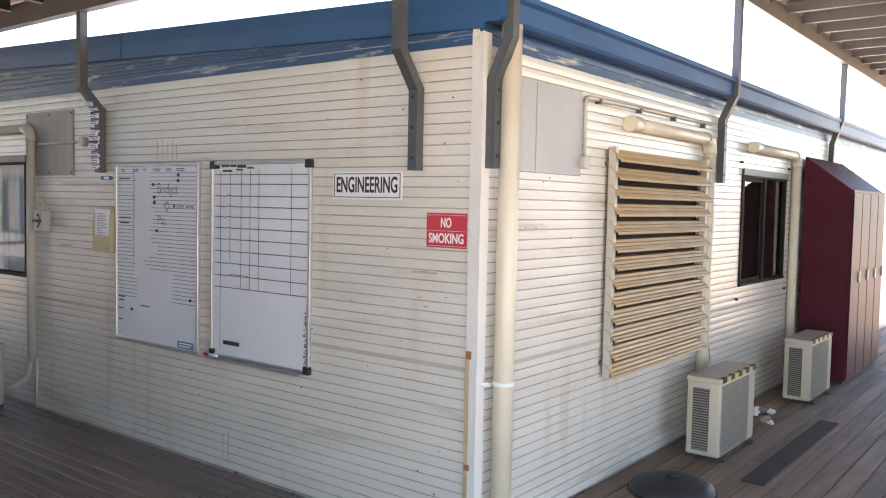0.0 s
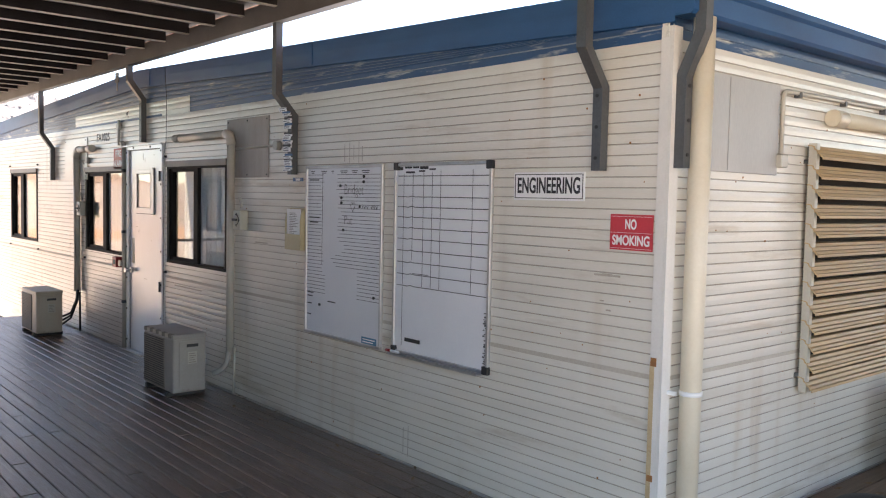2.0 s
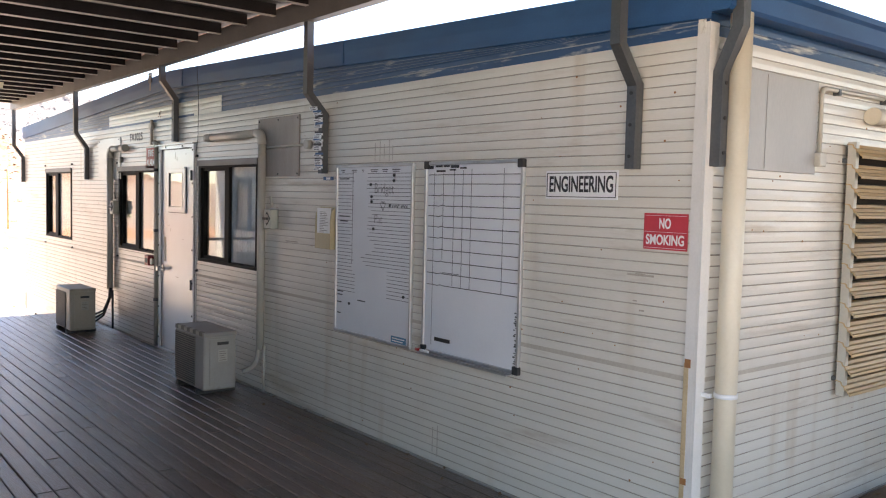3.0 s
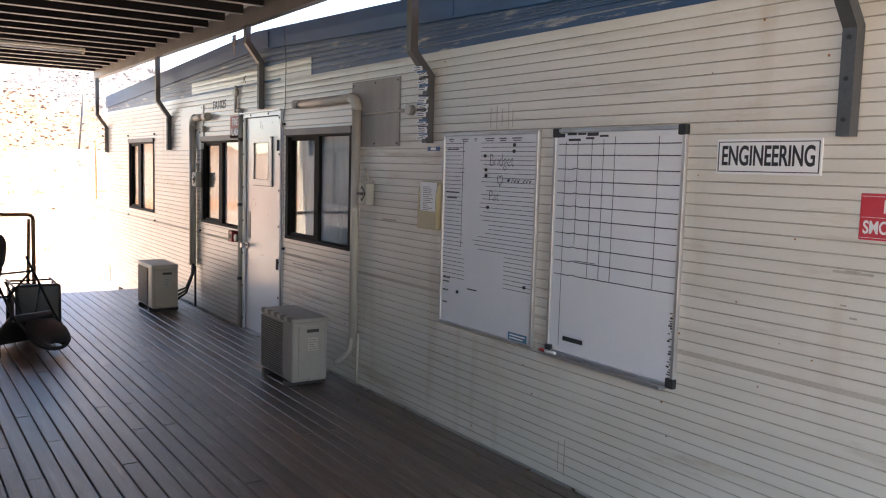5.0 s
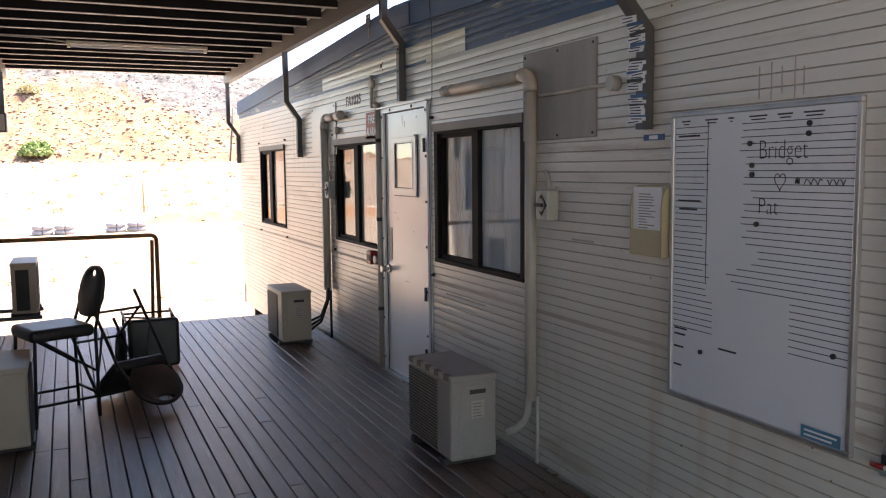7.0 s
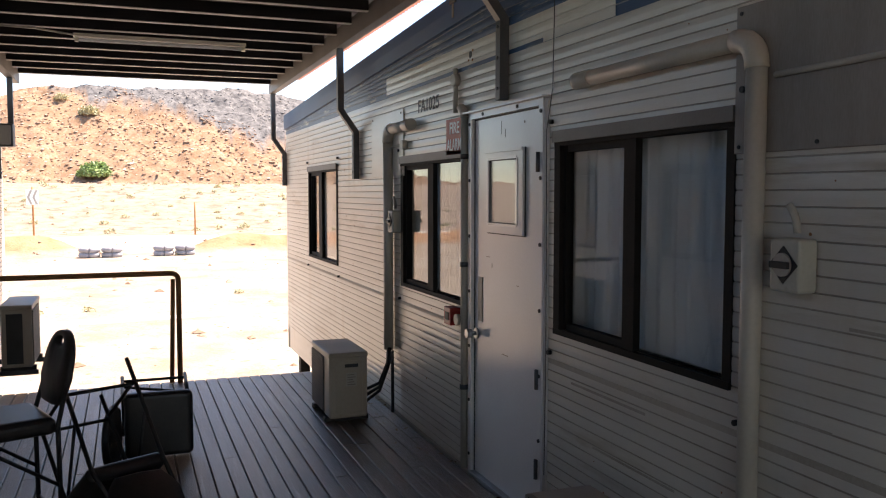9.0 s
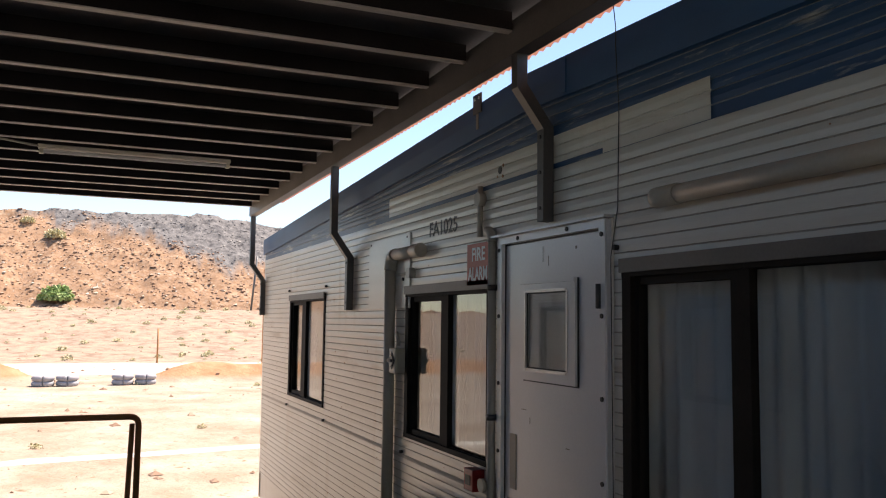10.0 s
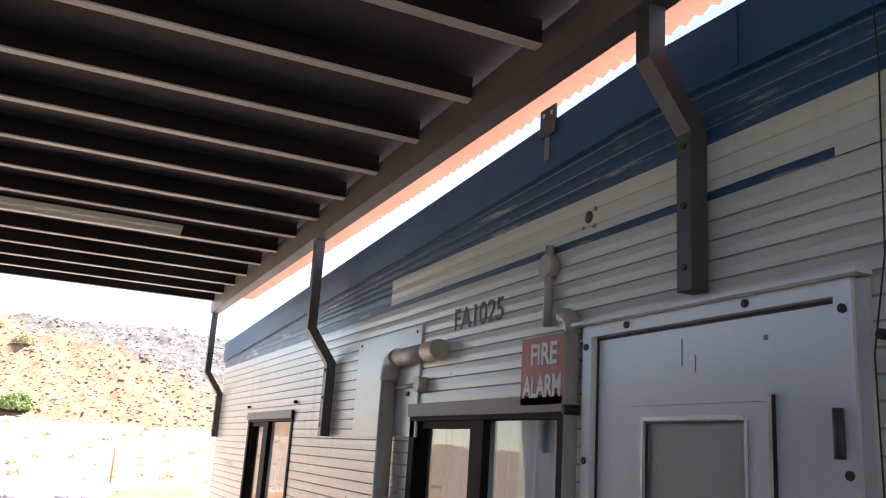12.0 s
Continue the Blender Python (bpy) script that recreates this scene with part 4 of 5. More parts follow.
for z in (0.30, 0.76, 1.85):
    part("hinge", tubes(([(u1 + 0.005, -0.028, z - 0.05), (u1 + 0.005, -0.028, z + 0.05)], 0.011)), GREY_STEEL, d)
for k in range(7):
    for x in (u0 - 0.024, u1 + 0.024):
        part("frame_screw", disc(bmesh.new(), (x, -0.022, 0.12 + k * 0.33), (0, -1, 0), 0.010, 0.006, 8), BLACK, d)
for x in (-6.5, -6.05):
    part("frame_screw", disc(bmesh.new(), (x, -0.022, z1 + 0.018), (0, -1, 0), 0.010, 0.006, 8), BLACK, d)

# ---- whiteboards and signs ----
rng = random.Random(4)


def whiteboard(x0, x1, z0, z1, label):
    t = thing("whiteboard", ((x0 + x1) / 2, -0.012, z0), label, "whiteboard", "whiteboards on the wall")
    part("board", boxes((x0 + 0.012, x1 - 0.012, -0.014, -0.002, z0 + 0.012, z1 - 0.012)), WB_WHITE, t)
    for a in ((x0, x1, z0, z0 + 0.02), (x0, x1, z1 - 0.02, z1), (x0, x0 + 0.02, z0 + 0.02, z1 - 0.02), (x1 - 0.02, x1, z0 + 0.02, z1 - 0.02)):
        part("rail", soft_box(a[0], a[1], -0.026, -0.001, a[2], a[3], 0.004), ALU, t)
    return t


wb = whiteboard(-3.10, -2.155, 0.684, 1.905, "ruled whiteboard with faded handwriting, hung on the wall")
lines = bmesh.new()
for k in range(34):
    z = 1.838 - k * 0.0257
    far_x = -2.86 - 0.05 * rng.random() if k < 28 else -2.84
    for a, b in ((-3.078, far_x), (-2.70 + 0.30 * noise.noise((0, 0, k * 0.23)) + 0.04 * rng.random() if k < 26 else -2.44, -2.18)):
        box(lines, a, b, -0.0152, -0.014, z, z + 0.0031)
box(lines, -2.884, -2.881, -0.0153, -0.014, 1.2, 1.86)
tagged(part("ruling", lines, INK, wb), kind="stuff")
head = bmesh.new()
for a, b in ((-3.04, -2.99), (-2.9, -2.83), (-2.77, -2.74), (-2.66, -2.57), (-2.52, -2.45), (-2.40, -2.31)):
    box(head, a, b, -0.0153, -0.014, 1.862, 1.868)
    box(head, a + 0.01, b - 0.008, -0.0153, -0.014, 1.850, 1.855)
for a, b, z in ((-3.06, -2.93, 1.80), (-3.06, -2.92, 1.53), (-3.05, -2.94, 1.495), (-3.07, -2.99, 0.98), (-3.07, -3.0, 0.955), (-3.07, -3.01, 0.90), (-2.8, -2.70, 0.935), (-3.07, -3.02, 0.82)):
    box(head, a, b, -0.0153, -0.014, z, z + 0.008)
tagged(part("heading_print", head, INK, wb), kind="stuff")
words("Bridget", 0.105, 0.226, 0.0004, INK, wb, pose(-2.492, -0.0155, 1.734), "handwriting", -0.0022)
words("Pat", 0.09, 0.095, 0.0004, INK, wb, pose(-2.555, -0.0155, 1.524), "handwriting", -0.002)
heart = bmesh.new()
pts = [(-2.50 + 0.0026 * 16 * math.sin(a) ** 3 / 1.6, -0.0155, 1.622 + 0.0022 * (13 * math.cos(a) - 5 * math.cos(2 * a) - 2 * math.cos(3 * a) - math.cos(4 * a))) for a in [i * math.pi / 14 for i in range(29)]]
tube(heart, pts, 0.0016, 5)
part("drawn_heart", heart, INK, wb)
scrawl = bmesh.new()
for a, b in ((-2.43, -2.41), (-2.39, -2.31), (-2.29, -2.215)):
    tube(scrawl, [(a + (b - a) * i / 8, -0.0155, 1.622 + 0.012 * math.sin(i * 2.1 + a * 40)) for i in range(9)], 0.0015, 5)
part("scrawl", scrawl, INK, wb)
part("sticker", boxes((-2.36, -2.19, -0.0275, -0.0262, 0.705, 0.75)), surface("blue_sticker", (0.05, 0.17, 0.27), (0.08, 0.22, 0.33), 5, 0.5), wb, "blue maker's sticker")
part("sticker_bars", boxes((-2.345, -2.205, -0.0285, -0.0276, 0.732, 0.739), (-2.345, -2.225, -0.0285, -0.0276, 0.715, 0.722)), SIGN_WHITE, wb)
for x, z in ((-2.371, 1.826), (-2.373, 1.790), (-2.65, 1.763), (-2.637, 1.68), (-2.636, 1.645), (-2.608, 1.457), (-2.902, 0.905), (-2.24, 1.02)):
    m = thing("magnet", (x, -0.015, z), "small round dark magnet stuck on the whiteboard", "magnet", "board magnets")
    part("disc", disc(bmesh.new(), (x, -0.0145, z), (0, -1, 0), 0.010, 0.008, 12), BLACK, m)

wb = whiteboard(-2.03, -1.135, 0.697, 1.906, "whiteboard ruled into a table, hung beside another")
for x in (-2.03, -1.135):
    for z in (0.697, 1.906):
        sx, sz = (0.045 if x < -2 else -0.045), (0.045 if z < 1 else -0.045)
        part("corner_cap", soft_box(*sorted((x - sx * 0.08, x + sx)), -0.030, -0.0005, *sorted((z - sz * 0.08, z + sz)), 0.006), BLACK, wb)
part("pen_tray", boxes((-2.0, -1.17, -0.075, -0.027, 0.690, 0.697), (-2.0, -1.17, -0.078, -0.074, 0.690, 0.706)), ALU, wb)
lines = bmesh.new()
for k, z in enumerate((1.825, 1.768, 1.696, 1.632, 1.568, 1.501, 1.432, 1.358, 1.284, 1.209, 1.135)):
    tube(lines, [(-1.995 + 0.83 * i / 24, -0.0150, z + 0.0012 * noise.noise((i * 0.6, k * 3.1, 0)) + (0.004 * math.sin(i * 1.9) if 3 <= i <= 5 and k > 1 else 0)) for i in range(25)], 0.0024, 4)
for k, (x, za, zb) in enumerate(((-1.938, 0.75, 1.84), (-1.847, 1.3, 1.84), (-1.743, 1.14, 1.86), (-1.660, 1.14, 1.85), (-1.581, 1.14, 1.86), (-1.299, 1.14, 1.86))):
    tube(lines, [(x + 0.002 * noise.noise((i * 0.5, k, 7)), -0.0146, za + (zb - za) * i / 12) for i in range(13)], 0.0016, 4)
box(lines, -1.84, -1.68, -0.0155, -0.014, 1.215, 1.2185)
tagged(part("ruled_table", lines, INK, wb), kind="stuff")
heads = bmesh.new()
for a, b, z, h in ((-1.99, -1.95, 1.862, 0.02), (-1.93, -1.86, 1.872, 0.012), (-1.85, -1.79, 1.872, 0.012), (-1.78, -1.70, 1.866, 0.018), (-1.92, -1.83, 1.842, 0.012), (-1.79, -1.73, 1.850, 0.010), (-1.69, -1.63, 1.860, 0.010)):
    box(heads, a, b, -0.0153, -0.014, z, z + h)
tagged(part("heading_print", heads, INK, wb), kind="stuff")
smear = bmesh.new()
for k in range(26):
    x, z = -1.19 + 0.03 * rng.random(), 0.74 + 0.012 * k
    box(smear, x, x + 0.012 + 0.02 * rng.random(), -0.0153, -0.014, z, z + 0.004 + 0.006 * rng.random())
tagged(part("worn_edge_marks", smear, INK, wb), kind="stuff")
m = thing("magnetic_strip", (-1.87, -0.015, 0.80), "black magnetic strip stuck on the whiteboard", "magnet")
s_ = part("strip", soft_box(-1.90, -1.75, -0.021, -0.0142, 0.782, 0.806, 0.002), BLACK, m)
m = thing("marker_pen", (-2.0, -0.05, 0.700), "white marker pen with a red cap on the tray", "pen")
part("barrel", tubes(([(-2.0, -0.05, 0.708), (-1.92, -0.05, 0.708)], 0.009)), SIGN_WHITE, m)
part("cap", tubes(([(-2.05, -0.05, 0.708), (-2.001, -0.05, 0.708)], 0.0095)), RED_PLASTIC, m, "red cap")

sg = thing("name_sign", (-0.73, -0.005, 1.692), "white metal sign with black lettering and border", "sign")
part("plate", soft_box(-0.976, -0.482, -0.008, -0.001, 1.690, 1.838, 0.003), SIGN_WHITE, sg)
bx0, bx1, bz0, bz1 = -0.966, -0.492, 1.700, 1.828
part("border", boxes((bx0, bx1, -0.0095, -0.008, bz0, bz0 + 0.004), (bx0, bx1, -0.0095, -0.008, bz1 - 0.004, bz1), (bx0, bx0 + 0.004, -0.0095, -0.008, bz0, bz1), (bx1 - 0.004, bx1, -0.0095, -0.008, bz0, bz1)), INK, sg)
words("ENGINEERING", 0.115, 0.435, 0.0006, INK, sg, pose(-0.729, -0.0088, 1.764), bold=0.0025)

sg = thing("no_smoking_sign", (-0.19, -0.005, 1.46), "red sign with white lettering, slightly worn", "sign")
part("plate", soft_box(-0.317, -0.069, -0.006, -0.001, 1.460, 1.632, 0.002), SIGN_RED, sg)
words("NO", 0.066, 0.065, 0.0005, SIGN_WHITE, sg, pose(-0.195, -0.0066, 1.582) @ Matrix.Shear("XZ", 4, (0.2, 0)), bold=0.0016)
words("SMOKING", 0.066, 0.215, 0.0005, SIGN_WHITE, sg, pose(-0.193, -0.0066, 1.505), bold=0.0016)
part("thin_rules", boxes((-0.312, -0.074, -0.0068, -0.006, 1.543, 1.5445), (-0.312, -0.074, -0.0068, -0.006, 1.468, 1.4695), (-0.312, -0.074, -0.0068, -0.006, 1.6205, 1.622)), SIGN_WHITE, sg)

sg = thing("fire_alarm_sign", (-6.95, -0.02, 1.94), "faded red metal sign with white lettering", "sign")
part("plate", soft_box(-7.082, -6.808, -0.024, -0.018, 1.934, 2.158, 0.002), SIGN_RED_OLD, sg)
words("FIRE", 0.10, 0.16, 0.0005, SIGN_WHITE, sg, pose(-6.94, -0.0246, 2.096), bold=0.0022)
words("ALARM", 0.10, 0.235, 0.0005, SIGN_WHITE, sg, pose(-6.945, -0.0246, 1.992), bold=0.0022)
part("standoff", boxes((-6.98, -6.92, -0.018, 0.0, 2.0, 2.14)), GREY_STEEL, sg)
sg = thing("stencilled_number", (-7.45, -0.003, 2.24), "black stencilled hut number on the cladding", "lettering")
words("FA1025", 0.125, 0.415, 0.0005, INK, sg, pose(-7.475, -0.0035, 2.294), bold=0.001)

# ---- panels, pipes and fittings on the south wall ----
p = thing("cover_panel", (-4.0, -0.006, 1.845), "brown-streaked grey sheet panel screwed over an opening", "panel")
part("sheet", soft_box(-4.395, -3.68, -0.012, -0.001, 1.828, 2.314, 0.003), PANEL_BROWN, p)
for x in (-4.37, -4.03, -3.705):
    for z in (1.85, 2.29):
        part("screw", disc(bmesh.new(), (x, -0.012, z), (0, -1, 0), 0.007, 0.004, 8), BLACK, p)
p = thing("cover_panel", (-8.42, -0.006, 1.825), "cream sheet panel screwed over an opening", "panel")
part("sheet", soft_box(-8.85, -8.0, -0.012, -0.001, 1.825, 2.318, 0.003), CREAM, p)
for x in (-8.8, -8.05):
    part("screw", disc(bmesh.new(), (x, -0.012, 2.29), (0, -1, 0), 0.007, 0.004, 8), BLACK, p)


def duct(name, wall, u_end, u_turn, z_top, z_foot, r, material, label):
    """A pipe cover: a capped level run, an elbow, and a drop down the wall."""
    t = thing(name, wall(u_turn, r, z_foot), label, "pipe")
    s = 1 if u_turn > u_end else -1
    off = r + 0.006
    part("level_run", tubes(([wall(u_end + s * 0.1, off, z_top), wall(u_turn - s * 0.09, off, z_top)], r), seg=14), material, t)
    part("end_cap", tubes(([wall(u_end, off, z_top), wall(u_end + s * 0.02, off, z_top), wall(u_end + s * 0.13, off, z_top)], r * 1.12), seg=14), material, t)
    part("elbow", tubes((bend(wall(u_turn - s * 0.3, off, z_top), wall(u_turn, off, z_top), wall(u_turn, off, z_top - 0.3), 0.10, 6), r * 1.15), seg=14), material, t)
    part("drop", tubes(([wall(u_turn, off, z_top - 0.09), wall(u_turn, off, z_foot)], r), seg=14), material, t)
    return t


t = duct("pipe_duct", south, -5.41, -4.262, 2.196, 0.36, 0.034, PVC_GREY, "grey-cream plastic pipe duct running down the wall")
part("hose", tubes(([(-4.262, -0.05, 0.40)] + bend((-4.262, -0.05, 0.6), (-4.262, -0.06, 0.20), (-4.35, -0.22, 0.16), 0.13, 7), 0.024), seg=10), AC_GREY, t)
part("drain", tubes(([(-4.20, -0.03, 0.40), (-4.20, -0.035, 0.01)], 0.012), seg=8), PVC_GREY, t)
t = duct("pipe_duct", south, -7.72, -8.28, 2.18, 0.48, 0.038, PVC_GREY, "grey plastic pipe duct running down the wall")
for k in range(3):
    part("cable", tubes(([(-8.27 + 0.02 * k, -0.05, 0.5), (-8.26 + 0.02 * k, -0.06, 0.38), (-8.28, -0.12, 0.22 - 0.03 * k), (-8.30, -0.24, 0.17 - 0.05 * k)], 0.013), seg=8), BLACK, t)
part("drain", tubes(([(-8.2, -0.04, 0.48), (-8.16, -0.05, 0.01)], 0.013), seg=8), BLACK, t)


def isolator(x, z, label):
    t = thing("isolator_switch", (x, -0.03, z), label, "switch", "isolator switches")
    part("box", soft_box(x - 0.062, x + 0.062, -0.08, -0.005, z, z + 0.165, 0.012, 3), SWITCH_GREY, t)
    part("dial_plate", disc(bmesh.new(), (x, -0.080, z + 0.085), (0, -1, 0), 0.058, 0.003, 4), BLACK, t, "dark diamond-shaped dial plate")
    part("dial", disc(bmesh.new(), (x, -0.083, z + 0.085), (0, -1, 0), 0.036, 0.008, 20), AC_GREY, t)
    part("handle", boxes((x - 0.036, x + 0.036, -0.104, -0.091, z + 0.075, z + 0.095)), BLACK, t)
    part("gland", tubes((bend((x - 0.06, -0.04, z + 0.30), (x + 0.01, -0.04, z + 0.23), (x + 0.01, -0.04, z + 0.15), 0.05), 0.012), seg=8), PVC_GREY, t)
    return t


isolator(-4.08, 1.395, "cream weatherproof isolator switch beside a pipe duct")
isolator(-8.12, 1.40, "cream weatherproof isolator switch beside a pipe duct")
t = thing("conduit", (-3.52, -0.02, 2.07), "thin grey conduit ending in a round junction box", "conduit")
part("pipe", tubes(([(-4.2, -0.02, 2.068), (-3.55, -0.02, 2.072)], 0.010), seg=8), PVC_GREY, t)
part("junction_box", disc(bmesh.new(), (-3.52, 0.0, 2.072), (0, -1, 0), 0.036, 0.045, 18), PVC_GREY, t)
t = thing("conduit", (-7.95, -0.02, 2.05), "round junction box with a short conduit", "conduit")
part("junction_box", disc(bmesh.new(), (-7.95, 0.0, 2.048), (0, -1, 0), 0.034, 0.045, 18), PVC_GREY, t)
part("pipe", tubes(([(-8.24, -0.02, 2.048), (-7.96, -0.02, 2.048)], 0.010), seg=8), PVC_GREY, t)
t = thing("conduit", (-6.76, -0.03, 0.0), "dark conduit with saddles running down beside a door", "conduit")
part("pipe", tubes(([(-6.765, -0.028, 2.20), (-6.765, -0.028, 0.01)], 0.022), seg=10), PVC_GREY, t)
part("elbow", tubes((bend((-6.9, -0.028, 2.21), (-6.765, -0.028, 2.21), (-6.765, -0.028, 2.0), 0.06), 0.026), seg=10), PVC_GREY, t)
for z in (0.5, 1.25, 1.9):
    part("saddle", tubes(([(-6.765, -0.028, z), (-6.765, -0.028, z + 0.03)], 0.027), seg=10), BLACK if z > 1.5 else GREY_STEEL, t)
t = thing("junction_box", (-6.93, -0.02, 2.2), "grey round junction box with a short drop pipe", "conduit")
part("box", disc(bmesh.new(), (-6.93, 0.0, 2.39), (0, -1, 0), 0.038, 0.04, 18), PVC_GREY, t)
part("pipe", tubes(([(-6.93, -0.02, 2.46), (-6.93, -0.02, 2.19)], 0.016), seg=8), PVC_GREY, t)
t = thing("fire_call_point", (-6.93, -0.03, 0.88), "red fire alarm call point box with a conduit", "alarm")
part("box", soft_box(-6.99, -6.88, -0.075, -0.005, 0.875, 0.985, 0.005), RED_PLASTIC, t)
part("window", boxes((-6.965, -6.905, -0.078, -0.0752, 0.905, 0.955)), BLACK, t)
part("conduit", tubes(([(-6.88, -0.035, 0.93), (-6.79, -0.035, 0.93)], 0.014), seg=8), RED_PLASTIC, t)
part("round_box", disc(bmesh.new(), (-6.80, -0.05, 0.925), (0, -1, 0), 0.034, 0.02, 16), PVC_GREY, t)
t = thing("hanging_cable", (-5.68, -0.01, 2.0), "thin black cable clipped down the wall", "cable")
part("cable", tubes(([(-5.665, -0.06, 3.15), (-5.668, -0.03, 2.92), (-5.67, -0.03, 2.85), (-5.675, -0.012, 2.6), (-5.69, -0.01, 2.2), (-5.71, -0.03, 2.0), (-5.70, -0.03, 0.9), (-5.71, -0.03, 0.3)], 0.002), seg=6), BLACK, t)
t = thing("roof_bracket", (-6.95, -0.03, 2.88), "small dark drilled plate on the roof edge", "bracket")
part("plate", boxes((-7.0, -6.90, -0.035, -0.028, 2.86, 2.965)), GREY_STEEL, t)
for x in (-6.975, -6.925):
    part("hole_rim", disc(bmesh.new(), (x, -0.035, 2.94), (0, -1, 0), 0.009, 0.002, 10), SIGN_WHITE, t)

t = thing("rusty_hole", (-6.72, -0.004, 2.5), "rust-edged hole with screws in the fascia strip", "hole")
for dx, dz, r_ in ((0.0, 0.0, 0.02), (0.035, 0.02, 0.008), (0.03, -0.035, 0.008), (-0.03, -0.03, 0.006)):
    part("hole", disc(bmesh.new(), (-6.72 + dx, -0.008, 2.515 + dz), (0, -1, 0), r_, 0.003, 10), BLACK if r_ > 0.01 else RUST, t)
OLD_PLASTIC = surface("yellowed_plastic", (0.42, 0.35, 0.20), (0.56, 0.49, 0.32), 2.5, 0.4, bump=0.02)

# document holder
HX0, HX1 = -3.338, -3.115
t = thing("document_holder", ((HX0 + HX1) / 2, -0.05, 1.28), "yellowed clear plastic document holder with a printed sheet", "holder")
part("back", soft_box(HX0, HX1, -0.012, -0.003, 1.282, 1.596, 0.004), OLD_PLASTIC, t)
part("pocket", soft_box(HX0, HX1, -0.056, -0.048, 1.282, 1.40, 0.004), OLD_PLASTIC, t)
cheek = [(-0.012, 1.286), (-0.056, 1.286), (-0.056, 1.50), (-0.050, 1.545), (-0.036, 1.578), (-0.012, 1.594)]
for x in (HX0, HX1 - 0.008):
    bm = bmesh.new()
    a, b = [bm.verts.new((x, y, z)) for y, z in cheek], [bm.verts.new((x + 0.008, y, z)) for y, z in cheek]
    bm.faces.new(a)
    bm.faces.new(b[::-1])
    for i in range(len(cheek)):
        bm.faces.new((a[i], a[(i + 1) % 6], b[(i + 1) % 6], b[i]))
    part("cheek", bm, OLD_PLASTIC, t)
part("base", boxes((HX0 + 0.008, HX1 - 0.008, -0.048, -0.012, 1.282, 1.29)), OLD_PLASTIC, t)
part("sheet", boxes((HX0 + 0.012, HX1 - 0.014, -0.046, -0.043, 1.30, 1.588)), SIGN_WHITE, t, "white printed sheet")
bars = bmesh.new()
for k in range(13):
    box(bars, HX0 + 0.05, HX0 + 0.05 + 0.05 + 0.07 * rng.random(), -0.0472, -0.0462, 1.405 + k * 0.0125, 1.409 + k * 0.0125)
part("print_bars", bars, AC_MESH, t)

# name tags hung on a bracket
BLUE_TAG = surface("blue_tag", (0.03, 0.09, 0.2), (0.05, 0.13, 0.28), 8, 0.5)
for k in range(34):
    z = 1.87 + k * 0.0125 + (0.02 if k > 9 else 0) + (0.03 if k > 20 else 0)
    if z > 2.32:
        continue
    x = -3.275 + rng.uniform(-0.022, 0.012)
    y = -0.070 - 0.0015 * (k % 2) - (max(0, z - 2.27) * 0.9)
    t = thing("name_tag", (x, y, z), "small magnetic name tag stuck to a steel bracket", "tag", "name tags")
    ang = rng.uniform(-4, 4)
    bm = boxes((x - 0.055, x + 0.055, y - 0.003, y, z, z + 0.016))
    bmesh.ops.rotate(bm, cent=(x, y, z), matrix=Matrix.Rotation(radians(ang), 3, "Y"), verts=bm.verts)
    part("plate", bm, [SIGN_WHITE, SIGN_WHITE, BLUE_TAG, SIGN_WHITE, SIGN_WHITE, SIGN_WHITE, BLACK][k % 7], t)
    if k % 7 in (0, 1, 3, 4, 5):
        bm = boxes((x - 0.045, x + 0.03, y - 0.0042, y - 0.003, z + 0.005, z + 0.010))
        bmesh.ops.rotate(bm, cent=(x, y, z), matrix=Matrix.Rotation(radians(ang), 3, "Y"), verts=bm.verts)
        part("print_bar", bm, INK, t)
t = thing("name_tag", (-3.24, -0.003, 1.80), "small blue and white name tag on the wall", "tag", "name tags")
part("plate", boxes((-3.31, -3.17, -0.006, -0.001, 1.795, 1.822)), BLUE_TAG, t)
part("print_bar", boxes((-3.27, -3.21, -0.0075, -0.006, 1.80, 1.817)), SIGN_WHITE, t)


